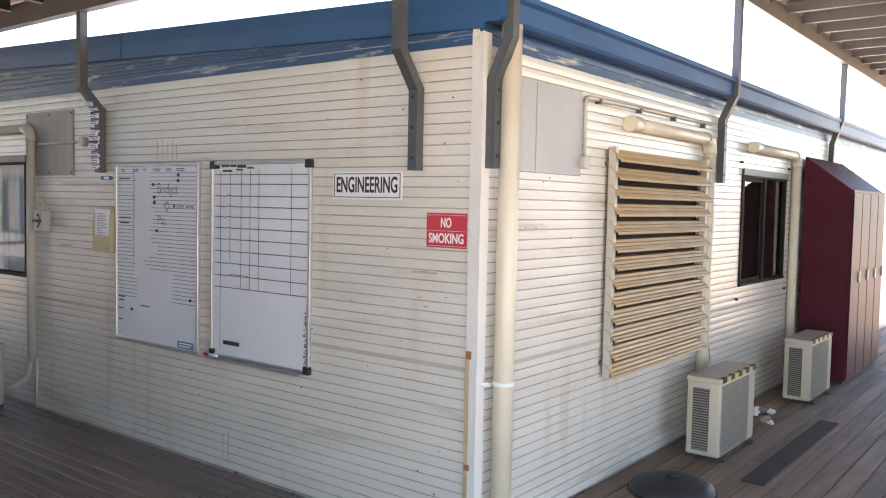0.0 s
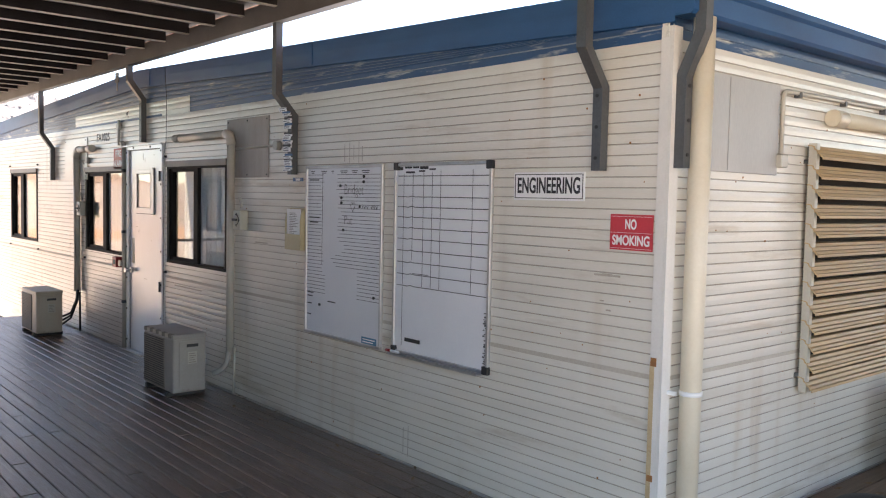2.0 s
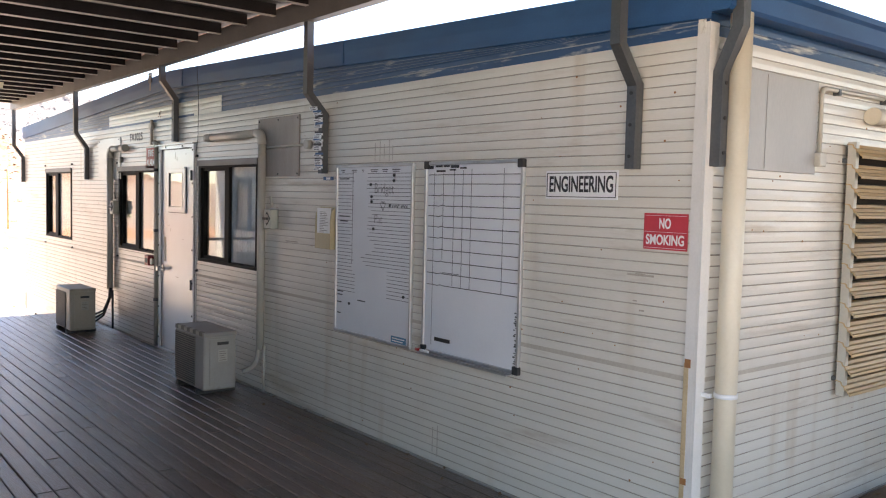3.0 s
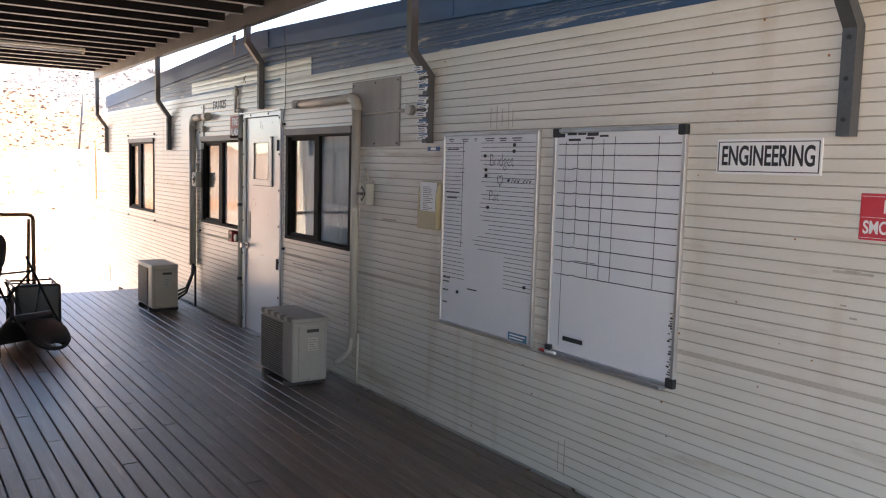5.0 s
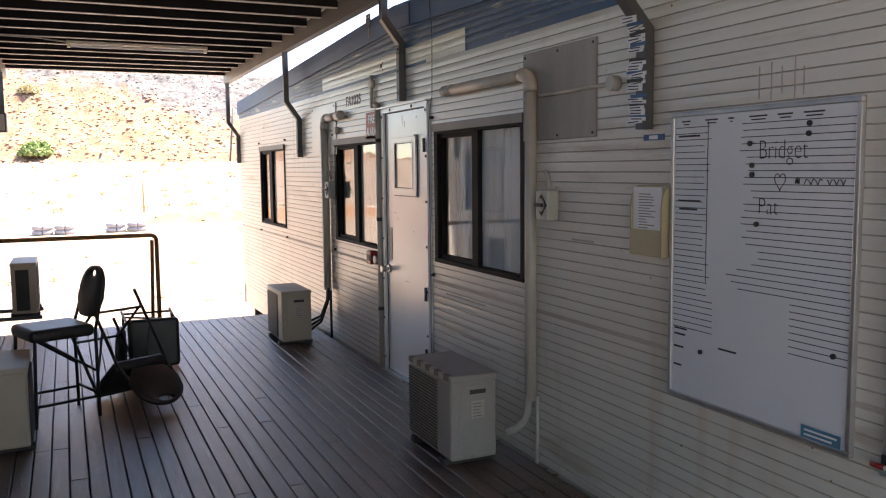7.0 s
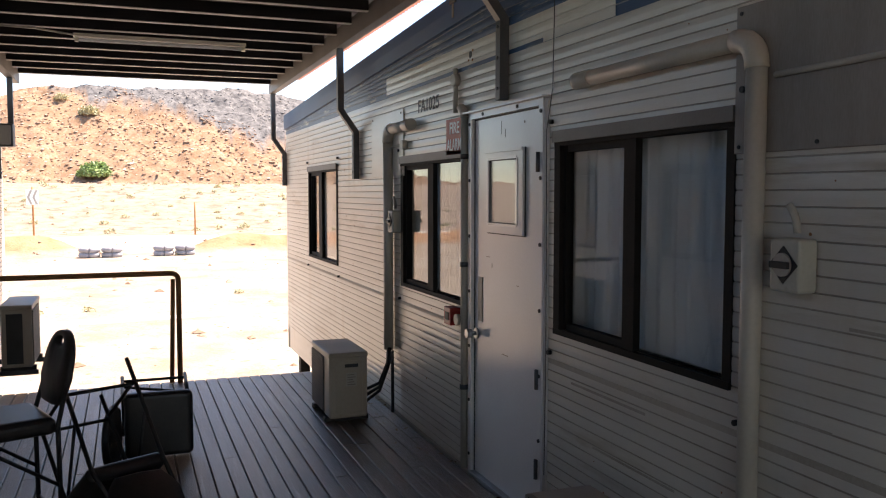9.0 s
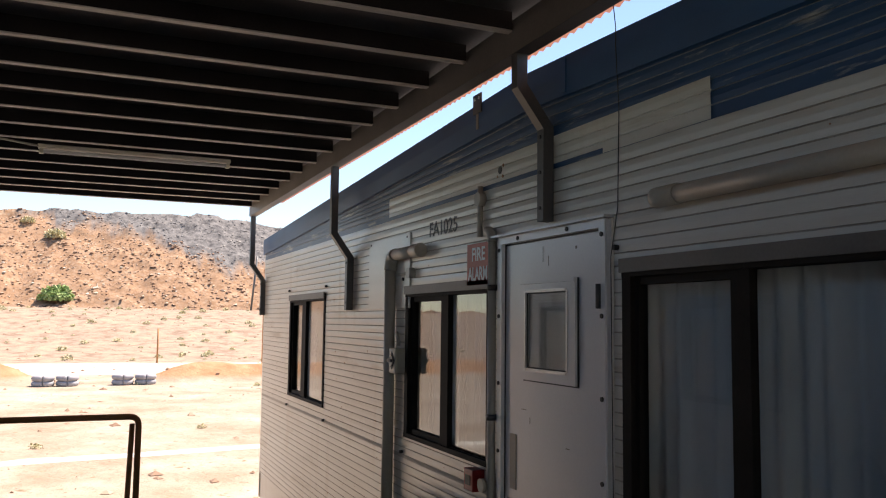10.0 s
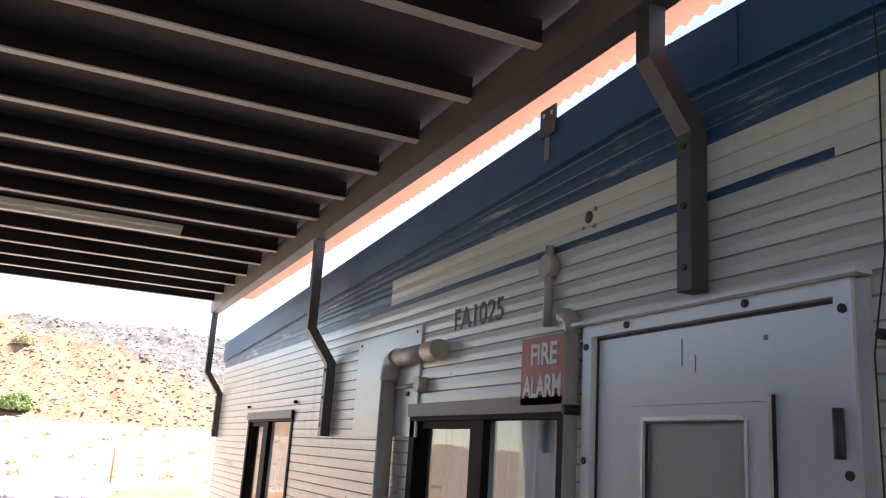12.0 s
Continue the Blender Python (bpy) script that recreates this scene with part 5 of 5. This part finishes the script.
# ---- air conditioners ----
def air_conditioner(case, length=0.72, deep=0.26, height=0.50, tape=False, side_grille=False, label=""):
    """An outdoor unit on the ground: front towards -y, its service end towards +x."""
    t = thing("air_conditioner", (0, 0, 0), label, "air conditioner", "outdoor air conditioners")
    h0 = 0.035
    body = part("casing", soft_box(-length / 2, length / 2, -deep / 2, deep / 2, h0, h0 + height - 0.03, 0.018, 3), case, t)
    part("top_cover", soft_box(-length / 2 - 0.004, length / 2 + 0.004, -deep / 2 - 0.004, deep / 2 + 0.004, h0 + height - 0.04, h0 + height, 0.012, 3), case, t)
    fr = -deep / 2 - 0.001
    g = part("front_grille", boxes((-length / 2 + 0.02, length / 2 - 0.17, fr - 0.006, fr + 0.01, h0 + 0.02, h0 + height - 0.05)), AC_MESH if side_grille or tape else AC_DARK, t)
    for k in range(22):
        z = h0 + 0.035 + k * (height - 0.1) / 21
        part("slat", boxes((-length / 2 + 0.025, length / 2 - 0.175, fr - 0.011, fr - 0.0062, z, z + 0.006)), AC_MESH if side_grille else AC_DARK, g)
    if side_grille:
        s0 = -length / 2
        g = part("side_grille", boxes((s0 - 0.004, s0 + 0.01, -deep / 2 + 0.075, deep / 2 - 0.045, h0 + 0.035, h0 + height - 0.075)), AC_DARK, t)
        for k in range(24 if tape else 0):
            z = h0 + 0.042 + k * (height - 0.125) / 23
            part("slat", boxes((s0 - 0.012, s0 - 0.0042, -deep / 2 + 0.078, deep / 2 - 0.048, z, z + 0.006)), AC_MESH, g)
    else:
        part("service_cover", soft_box(length / 2 - 0.002, length / 2 + 0.008, -deep / 2 + 0.05, deep / 2 - 0.04, h0 + 0.04, h0 + height - 0.06, 0.004), case, t)
        part("handle_recess", boxes((length / 2 + 0.008, length / 2 + 0.0095, -0.03, 0.07, h0 + height - 0.11, h0 + height - 0.085)), AC_DARK, t)
        part("rating_plate", boxes((length / 2 + 0.008, length / 2 + 0.0095, -0.02, 0.06, h0 + 0.24, h0 + 0.34)), PVC_GREY, t)
        part("rating_bars", boxes(*[(length / 2 + 0.0095, length / 2 + 0.0105, -0.012, 0.05 - 0.01 * (k % 3), h0 + 0.25 + k * 0.018, h0 + 0.255 + k * 0.018) for k in range(5)]), AC_MESH, t)
    for x in (-length / 2 + 0.09, length / 2 - 0.09):
        part("foot", soft_box(x - 0.03, x + 0.03, -deep / 2 - 0.02, deep / 2 + 0.02, 0.0, h0 + 0.004, 0.006), AC_DARK, t)
    if tape:
        n = 9
        for k in range(n):
            a, b = -length / 2 + 0.02 + k * (length - 0.04) / n, -length / 2 + 0.02 + (k + 1) * (length - 0.04) / n
            part("tape_stripe", boxes((a, b, -deep / 2 - 0.006, -deep / 2 + 0.02, h0 + height - 0.001, h0 + height + 0.002), (a, b, -deep / 2 - 0.0075, -deep / 2 - 0.004, h0 + height - 0.03, h0 + height + 0.002)), (YELLOW if case is AC_CASE else WORN_TAPE) if k % 2 else (BLACK if case is AC_CASE else AC_MESH), t)
    return t


ac = air_conditioner(AC_GREY, 0.62, 0.29, 0.49, True, False, "grey outdoor air conditioner with worn hazard tape, on the deck")
ac.matrix_basis = pose(-4.655, -0.36, 0)
ac = air_conditioner(AC_CASE, 0.60, 0.29, 0.49, False, False, "beige-grey outdoor air conditioner standing on the deck")
ac.matrix_basis = pose(-8.33, -0.43, 0)
copy_thing(ac, pose(-6.0, -2.81, 0, 0, 0, 180))
ac = air_conditioner(AC_CASE, 0.72, 0.23, 0.53, True, True, "beige outdoor air conditioner with yellow and black tape")
ac.matrix_basis = pose(0.335, 2.51, 0, 0, 0, 90)
copy_thing(ac, pose(0.36, 4.68, 0, 0, 0, 90))
ac = air_conditioner(AC_CASE, 0.72, 0.25, 0.55, False, True, "beige outdoor air conditioner on wall arms beyond the deck")
for x in (-0.3, 0.3):
    part("wall_arm", boxes((x - 0.02, x + 0.02, -0.16, 0.395, -0.04, 0.0)), GREY_STEEL, ac, "steel wall arm")
ac.matrix_basis = pose(-10.52, -2.855, 0.135, 0, 0, 180)

# meter box on the facing hut's bracket
t = thing("meter_box", (-12.0, -3.1, 2.15), "small grey electric box fixed high on a post", "box")
part("box", soft_box(-12.1, -11.9, -3.2, -3.02, 2.18, 2.42, 0.01), GREY_STEEL, t)
part("cover", soft_box(-11.9, -11.88, -3.18, -3.04, 2.2, 2.4, 0.006), PANEL, t)

# ---- east wall ----
p = thing("vent_cover", (0.006, 0.6, 1.845), "grey flat metal panel fixed to the wall", "panel")
part("sheet", soft_box(0.001, 0.014, 0.27, 0.962, 1.848, 2.322, 0.003), PANEL, p)
part("joint", boxes((0.014, 0.017, 0.47, 0.478, 1.86, 2.31)), PANEL, p)
t = thing("conduit", (0.02, 1.0, 1.92), "thin cream conduit with clips along the wall top", "conduit")
part("pipe", tubes(([(0.02, 0.985, 1.93)] + bend((0.02, 0.985, 2.0), (0.02, 0.985, 2.295), (0.02, 3.0, 2.31), 0.05) + [(0.02, 2.98, 2.315)], 0.013), seg=8), PVC_GREY, t)
part("junction_box", soft_box(0.001, 0.045, 0.95, 1.02, 1.89, 1.96, 0.006), PVC_GREY, t)
for y in (1.15, 1.7, 2.25, 2.8):
    part("clip", boxes((0.0, 0.036, y - 0.012, y + 0.012, 2.272, 2.302)), GREY_STEEL, t)
duct("pipe_duct", east, 1.50, 2.88, 2.19, 0.03, 0.043, PVC, "cream plastic pipe duct along the wall")
duct("pipe_duct", east, 3.88, 5.22, 2.20, 0.03, 0.043, PVC, "cream plastic pipe duct along the wall")

lv = thing("louvre_screen", (0.1, 2.2, 0.64), "tan louvred metal sun screen over a window", "louvre")
L0, L1, LZ0, LZ1 = 1.275, 2.80, 0.64, 2.035
part("side_rail", boxes((0.03, 0.075, L0, L0 + 0.035, LZ0 + 0.01, LZ1)), PVC_GREY, lv)
part("side_rail", boxes((0.03, 0.075, L1 - 0.035, L1, LZ0 + 0.01, LZ1)), PVC_GREY, lv)
for y in (L0 + 0.015, L1 - 0.015):
    for z in (LZ0 + 0.1, LZ1 - 0.1):
        part("stay", boxes((0.0, 0.03, y - 0.012, y + 0.012, z - 0.012, z + 0.012)), GREY_STEEL, lv)
blade_prof = tuple((a, b * 0.9) for a, b in ((0.028, 0.002), (0.045, 0.0), (0.06, -0.004), (0.066, -0.022), (0.078, -0.028), (0.084, -0.046), (0.096, -0.052), (0.102, -0.066), (0.112, -0.070), (0.114, -0.083)))
blade = None
for k in range(13):
    z = LZ1 - 0.012 - k * 0.1075
    if blade is None:
        bm = bmesh.new()
        rows = [[bm.verts.new((dx, y, dz)) for dx, dz in blade_prof] + [bm.verts.new((dx - 0.004, y, dz - 0.004)) for dx, dz in reversed(blade_prof)] for y in (L0 - 0.005, L1 + 0.005)]
        n = len(rows[0])
        for i in range(n):
            bm.faces.new((rows[0][i], rows[1][i], rows[1][(i + 1) % n], rows[0][(i + 1) % n]))
        bm.faces.new(rows[0])
        bm.faces.new(rows[1][::-1])
        blade = finish(bm, "blade")
        blade.materials.append(LOUVRE)
    b = new("blade", blade)
    b.parent = lv
    b.location = Vector((0, 0, z)) - lv.location
part("backing", boxes((0.004, 0.012, L0 + 0.05, L1 - 0.05, LZ0 + 0.05, LZ1 - 0.03)), BRONZE, lv, "dark window behind the blades")

dp = thing("downpipe", (0.085, 0.115, 0.0), "cream plastic downpipe strapped to the hut corner", "downpipe")
part("pipe", tubes(([(0.085, 0.115, 0.02), (0.085, 0.115, 2.53)], 0.05), seg=20), PVC, dp)
part("strap", tubes(([(0.085, 0.115, 0.80), (0.085, 0.115, 0.822)], 0.0535), seg=20), SIGN_WHITE, dp)
part("strap_tail", boxes((0.012, 0.06, 0.03, 0.045, 0.802, 0.82)), SIGN_WHITE, dp)
part("rusty_clip", boxes((-0.05, -0.02, -0.016, -0.012, 0.93, 0.97)), RUST, dp)
part("rusty_clip", boxes((-0.05, -0.02, -0.016, -0.012, 0.385, 0.415)), RUST, dp)


def locker(y0, y1):
    """A steel locker column with a sloping top, its doors facing +x."""
    t = thing("locker", (0.28, (y0 + y1) / 2, 0.0), "maroon steel locker with a sloping top", "locker", "row of lockers")
    bm = bmesh.new()
    prof = ((0.06, 0.03), (0.50, 0.03), (0.50, 1.885), (0.06, 2.215))
    a, b = [bm.verts.new((x, y0, z)) for x, z in prof], [bm.verts.new((x, y1, z)) for x, z in prof]
    for i in range(4):
        bm.faces.new((a[i], a[(i + 1) % 4], b[(i + 1) % 4], b[i]))
    bm.faces.new(a)
    bm.faces.new(b[::-1])
    part("cabinet", bm, MAROON, t)
    part("plinth", boxes((0.07, 0.48, y0 + 0.01, y1 - 0.01, 0.0, 0.03)), BLACK, t)
    part("top_edge", boxes((0.495, 0.515, y0, y1, 1.865, 1.89)), MAROON, t)
    dd = part("door", soft_box(0.501, 0.518, y0 + 0.008, y1 - 0.008, 0.05, 1.86, 0.004), MAROON, t)
    for z in (0.28, 0.31, 0.34, 1.62, 1.65, 1.68):
        part("vent_slot", boxes((0.518, 0.521, y0 + 0.09, y1 - 0.09, z, z + 0.010)), BLACK, dd)
    part("handle", soft_box(0.518, 0.535, y1 - 0.06, y1 - 0.04, 0.98, 1.09, 0.004), ALU, dd)
    return t


for k in range(4):
    locker(5.48 + k * 0.385, 5.48 + k * 0.385 + 0.38)

t = thing("round_base", (0.42, 1.45, 0.0), "black round rubber stand base lying on the deck", "base")
bm = bmesh.new()
tube(bm, [(0.42, 1.45, z) for z in (0.0, 0.015)], 0.26, 36)
part("rim", bm, BLACK, t)
bm = bmesh.new()
rings = []
for r, z in ((0.25, 0.015), (0.24, 0.045), (0.20, 0.07), (0.12, 0.085), (0.05, 0.09)):
    rings.append([bm.verts.new((0.42 + r * math.cos(a), 1.45 + r * math.sin(a), z)) for a in [i * math.tau / 36 for i in range(36)]])
for a, b in zip(rings, rings[1:]):
    for i in range(36):
        f = bm.faces.new((a[i], a[(i + 1) % 36], b[(i + 1) % 36], b[i]))
        f.smooth = True
bm.faces.new(rings[-1])
part("dome", bm, BLACK, t)
part("socket", disc(bmesh.new(), (0.42, 1.45, 0.088), (0, 0, 1), 0.035, 0.025, 16), BLACK, t)

t = thing("cable_box", (0.03, 2.98, 1.45), "small cream switch box with a cable on the wall", "switch")
part("box", soft_box(0.001, 0.06, 2.93, 3.03, 1.50, 1.66, 0.008), PVC, t)
part("cable", tubes(([(0.02, 3.0, 1.50), (0.03, 3.03, 1.1), (0.02, 3.02, 0.8), (0.04, 3.08, 0.5)], 0.005), seg=6), PVC_GREY, t)

# crumpled litter by the wall
for k in range(9):
    x, y, s = 0.22 + rng.uniform(-0.1, 0.2), 3.55 + rng.uniform(-0.15, 0.3), rng.uniform(0.03, 0.07)
    t = thing("crumpled_paper", (x, y, 0), "crumpled white paper litter on the deck", "litter", "litter by the wall")
    bm = bmesh.new()
    bmesh.ops.create_icosphere(bm, subdivisions=2, radius=s)
    for v in bm.verts:
        v.co *= 0.7 + 0.7 * noise.noise(v.co * 40 + Vector((k * 7, 0, 0)))
        v.co.z *= 0.6
    lo = min(v.co.z for v in bm.verts)
    bmesh.ops.translate(bm, verts=bm.verts, vec=(x, y, -lo))
    part("paper", bm, SIGN_WHITE if k % 3 else AC_MESH, t)
LEAF = surface("dry_leaf", (0.16, 0.10, 0.05), (0.3, 0.2, 0.11), 20, 0.8)
bm = bmesh.new()
for k in range(160):
    if k < 90:
        c = Vector((rng.uniform(0.03, 0.75) * rng.random() + 0.03, rng.uniform(1.0, 6.0), 0.006))
    else:
        c = Vector((rng.uniform(-9.5, -1.0), -0.03 - 0.25 * rng.random() ** 2, 0.006))
    a, s = rng.uniform(0, 6.28), rng.uniform(0.012, 0.035)
    d1, d2 = Vector((math.cos(a), math.sin(a), 0.15)) * s, Vector((-math.sin(a), math.cos(a), 0.2)) * s * 0.4
    vs = [bm.verts.new(c + q) for q in (-d1, d2, d1, -d2)]
    bm.faces.new(vs)
tagged(part("leaf_litter", bm, LEAF), "dry brown leaf litter along the foot of the walls", "litter", "", "stuff")

# ---- rail, lamp and chairs ----
r = thing("guard_rail", (-9.86, -2.3, 0.0), "rusty brown steel tube guard rail at the deck end", "railing")
part("top_rail", tubes(([(-9.86, -3.2, 0.985)] + bend((-9.86, -2.0, 0.985), (-9.86, -1.515, 0.985), (-9.86, -1.515, 0.2), 0.07) + [(-9.86, -1.515, 0.0)], 0.024), seg=10), RUST, r)
part("brace", tubes(([(-9.88, -1.56, 0.93), (-9.88, -1.585, 0.0)], 0.02), seg=8), RUST, r)
part("post", tubes(([(-9.86, -3.15, 0.0), (-9.86, -3.15, 0.965)], 0.022), seg=8), RUST, r)

l = thing("batten_light", (-9.93, -1.58, 2.97), "cream fluorescent batten light under the verandah roof", "light")
part("case", soft_box(-9.975, -9.885, -2.32, -0.885, 3.018, 3.048, 0.006), TUBE_LAMP, l)
part("tube", tubes(([(-9.93, -2.28, 3.000), (-9.93, -0.92, 3.000)], 0.016), seg=10), SIGN_WHITE, l)
for y in (-2.30, -0.91):
    part("end_socket", boxes((-9.95, -9.91, y - 0.01, y + 0.02, 2.98, 3.019)), TUBE_LAMP, l)
part("flex", tubes(([(-9.9, -2.3, 3.03), (-9.75, -2.6, 3.04), (-9.7, -3.05, 3.04)], 0.008), seg=6), PVC_GREY, l)


def chair(seat_z=0.62, w=0.43, label=""):
    """A tube-framed chair with padded seat and back: back edge on -y."""
    t = thing("chair", (0, 0, 0), label, "chair", "chairs on the deck")
    seat = soft_box(-w / 2, w / 2, -0.20, 0.22, seat_z - 0.085, seat_z, 0.035, 4)
    part("seat", seat, VINYL, t)
    bm = bmesh.new()
    n, outline = 20, []
    for i in range(n + 1):
        a = math.pi * i / n
        outline.append((0.185 * math.cos(a), seat_z + 0.20 + 0.175 * math.sin(a)))
    outline += [(-0.195, seat_z + 0.14), (-0.13, seat_z + 0.02), (0.13, seat_z + 0.02), (0.195, seat_z + 0.14)]
    hole = [(0.06 * math.cos(math.tau * i / 24), seat_z + 0.325 + 0.027 * math.sin(math.tau * i / 24)) for i in range(24)]
    lean = lambda z: -0.225 - (z - seat_z) * 0.22
    # back pad as rings between its outline and the hand hole
    def at(pts, u):
        k = u * len(pts)
        i = int(k) % len(pts)
        f = k - int(k)
        p, q = pts[i], pts[(i + 1) % len(pts)]
        return (p[0] + (q[0] - p[0]) * f, p[1] + (q[1] - p[1]) * f)
    m = 48
    front, back = [], []
    for s_ in (0.0, 0.04, 0.5, 0.96, 1.0):
        fr, bk = [], []
        for i in range(m):
            o, h = at(outline, i / m), at(hole, i / m)
            x, z = o[0] + (h[0] - o[0]) * s_, o[1] + (h[1] - o[1]) * s_
            th = 0.006 if s_ in (0.0, 1.0) else 0.018
            fr.append(bm.verts.new((x, lean(z) + th, z)))
            bk.append(bm.verts.new((x, lean(z) - th, z)))
        front.append(fr)
        back.append(bk)
    for rings_ in (front, back):
        for a, b in zip(rings_, rings_[1:]):
            for i in range(m):
                f = bm.faces.new((a[i], a[(i + 1) % m], b[(i + 1) % m], b[i]))
                f.smooth = True
    for e in (0, -1):
        for i in range(m):
            bm.faces.new((front[e][i], front[e][(i + 1) % m], back[e][(i + 1) % m], back[e][i]))
    part("backrest", bm, VINYL, t)
    for sx in (-1, 1):
        x = sx * (w / 2 - 0.02)
        part("front_leg", tubes(([(x, 0.19, seat_z - 0.06), (x, 0.21, 0.0)], 0.012), seg=8), BLACK, t)
        part("back_leg", tubes(([(x * 0.9, lean(seat_z + 0.15), seat_z + 0.15), (x, -0.205, seat_z - 0.05), (x, -0.21, 0.0)], 0.012), seg=8), BLACK, t)
        part("side_stretcher", tubes(([(x, 0.207, 0.14), (x, -0.208, 0.14)], 0.010), seg=8), BLACK, t)
        part("cross_brace", tubes(([(x, 0.17, seat_z - 0.06), (x, -0.20, 0.32)], 0.009), seg=8), BLACK, t)
    for y in (0.208, -0.209):
        part("stretcher", tubes(([(-w / 2 + 0.02, y, 0.16), (w / 2 - 0.02, y, 0.16)], 0.010), seg=8), BLACK, t)
    return t


c = chair(0.65, 0.42, "black padded tube-framed chair standing upright on the deck")
c.matrix_basis = pose(-6.46, -2.52, 0, 0, 0, 200)
c2 = copy_thing(c, Matrix(((0, 0, 1, -8.30), (0, 1, 0, -1.78), (-1, 0, 0, 0.215), (0, 0, 0, 1))))
tagged(c2, "black padded chair tipped over on its side on the deck")

# a third chair lies upside down, propped on its backrest and its seat's front edge
ahead = Vector((0.894, 0.447, 0))
c_up = ahead * 0.63 + Vector((0, 0, -0.777))
c_front = ahead * -0.777 + Vector((0, 0, -0.63))
c_side = c_front.cross(c_up)
top = Vector((-6.30, -1.80, 0.045)) - c_up * 1.025 + c_front * 0.315
c3 = copy_thing(c, Matrix(((c_side.x, c_front.x, c_up.x, top.x), (c_side.y, c_front.y, c_up.y, top.y), (c_side.z, c_front.z, c_up.z, top.z), (0, 0, 0, 1))))
tagged(c3, "black padded chair toppled upside down with its legs in the air")

# ---- deck boards ----
rng = random.Random(11)
deck = structure("deck", boxes((DECK_WEST - 0.03, DECK_WEST, -3.24, -0.02, -0.2, -0.02)), DECK_DARK, "weathered grey-brown timber deck")
unit = {}


def deck_board(length, wide, material):
    key = (round(length, 2), wide)
    if key not in unit:
        bm = boxes((-length / 2 + 0.0015, length / 2 - 0.0015, -wide / 2, wide / 2, -0.03, 0.0))
        bmesh.ops.bevel(bm, geom=[e for e in bm.edges if all(v.co.z > -0.001 for v in e.verts) and abs(e.verts[0].co.x - e.verts[1].co.x) > 0.1], offset=0.004, segments=1, affect="EDGES")
        me = finish(bm, "deck_board")
        me.materials.append(material)
        unit[key] = me
    return unit[key]


LENGTHS = (1.8, 2.4, 3.0, 3.6, 4.2)
for row in range(33):
    x, y = DECK_WEST, -3.185 + row * 0.097
    while x < DECK_EAST:
        ln = rng.choice(LENGTHS)
        b = new("deck_board", deck_board(ln, 0.0905, DECK))
        b.parent = deck
        b.location = (x + ln / 2, y + rng.uniform(-0.001, 0.001), rng.uniform(-0.0015, 0.0012))
        b.rotation_euler = (rng.uniform(-0.008, 0.008), 0, 0)
        x += ln + 0.004
for row in range(30):
    x, y = 0.09 + row * 0.14, -0.018
    while y < NORTH:
        ln = rng.choice(LENGTHS)
        b = new("deck_board", deck_board(ln, 0.133, DECK_DUSTY))
        b.parent = deck
        b.location = (x, y + ln / 2, rng.uniform(-0.0015, 0.0012))
        b.rotation_euler = (0, 0, math.pi / 2)
        y += ln + 0.002

# nail heads where the boards cross the joists
bm = bmesh.new()
for row in range(33):
    for x in np.arange(-9.75, 1.5, 0.45):
        for dy in (-0.026, 0.026):
            px, py = float(x) + rng.uniform(-0.015, 0.015), -3.185 + row * 0.097 + dy + rng.uniform(-0.006, 0.006)
            bm.faces.new([bm.verts.new((px + 0.0045 * math.cos(a), py + 0.0045 * math.sin(a), 0.0022)) for a in [i * math.tau / 6 for i in range(6)]])
tagged(part("nail_heads", bm, BLACK), "dark nail heads in the deck boards", "nails", "", "stuff")

# boards of the open part of the deck, south of the walk
for row in range(18):
    x, y = 0.46, -3.185 - (row + 1) * 0.097
    while x < DECK_EAST:
        ln = rng.choice(LENGTHS)
        b = new("deck_board", deck_board(ln, 0.0905, DECK))
        b.parent = deck
        b.location = (x + ln / 2, y, rng.uniform(-0.0015, 0.0012))
        x += ln + 0.002
# dark band of the deck, built as a thin slab on the boards
p = thing("loose_plank", (0.75, 2.85, 0.0), "dark strip along the deck boards", "plank")
part("plank", soft_box(0.68, 0.82, 1.9, 3.8, 0.003, 0.018, 0.003), DECK_DARK, p)
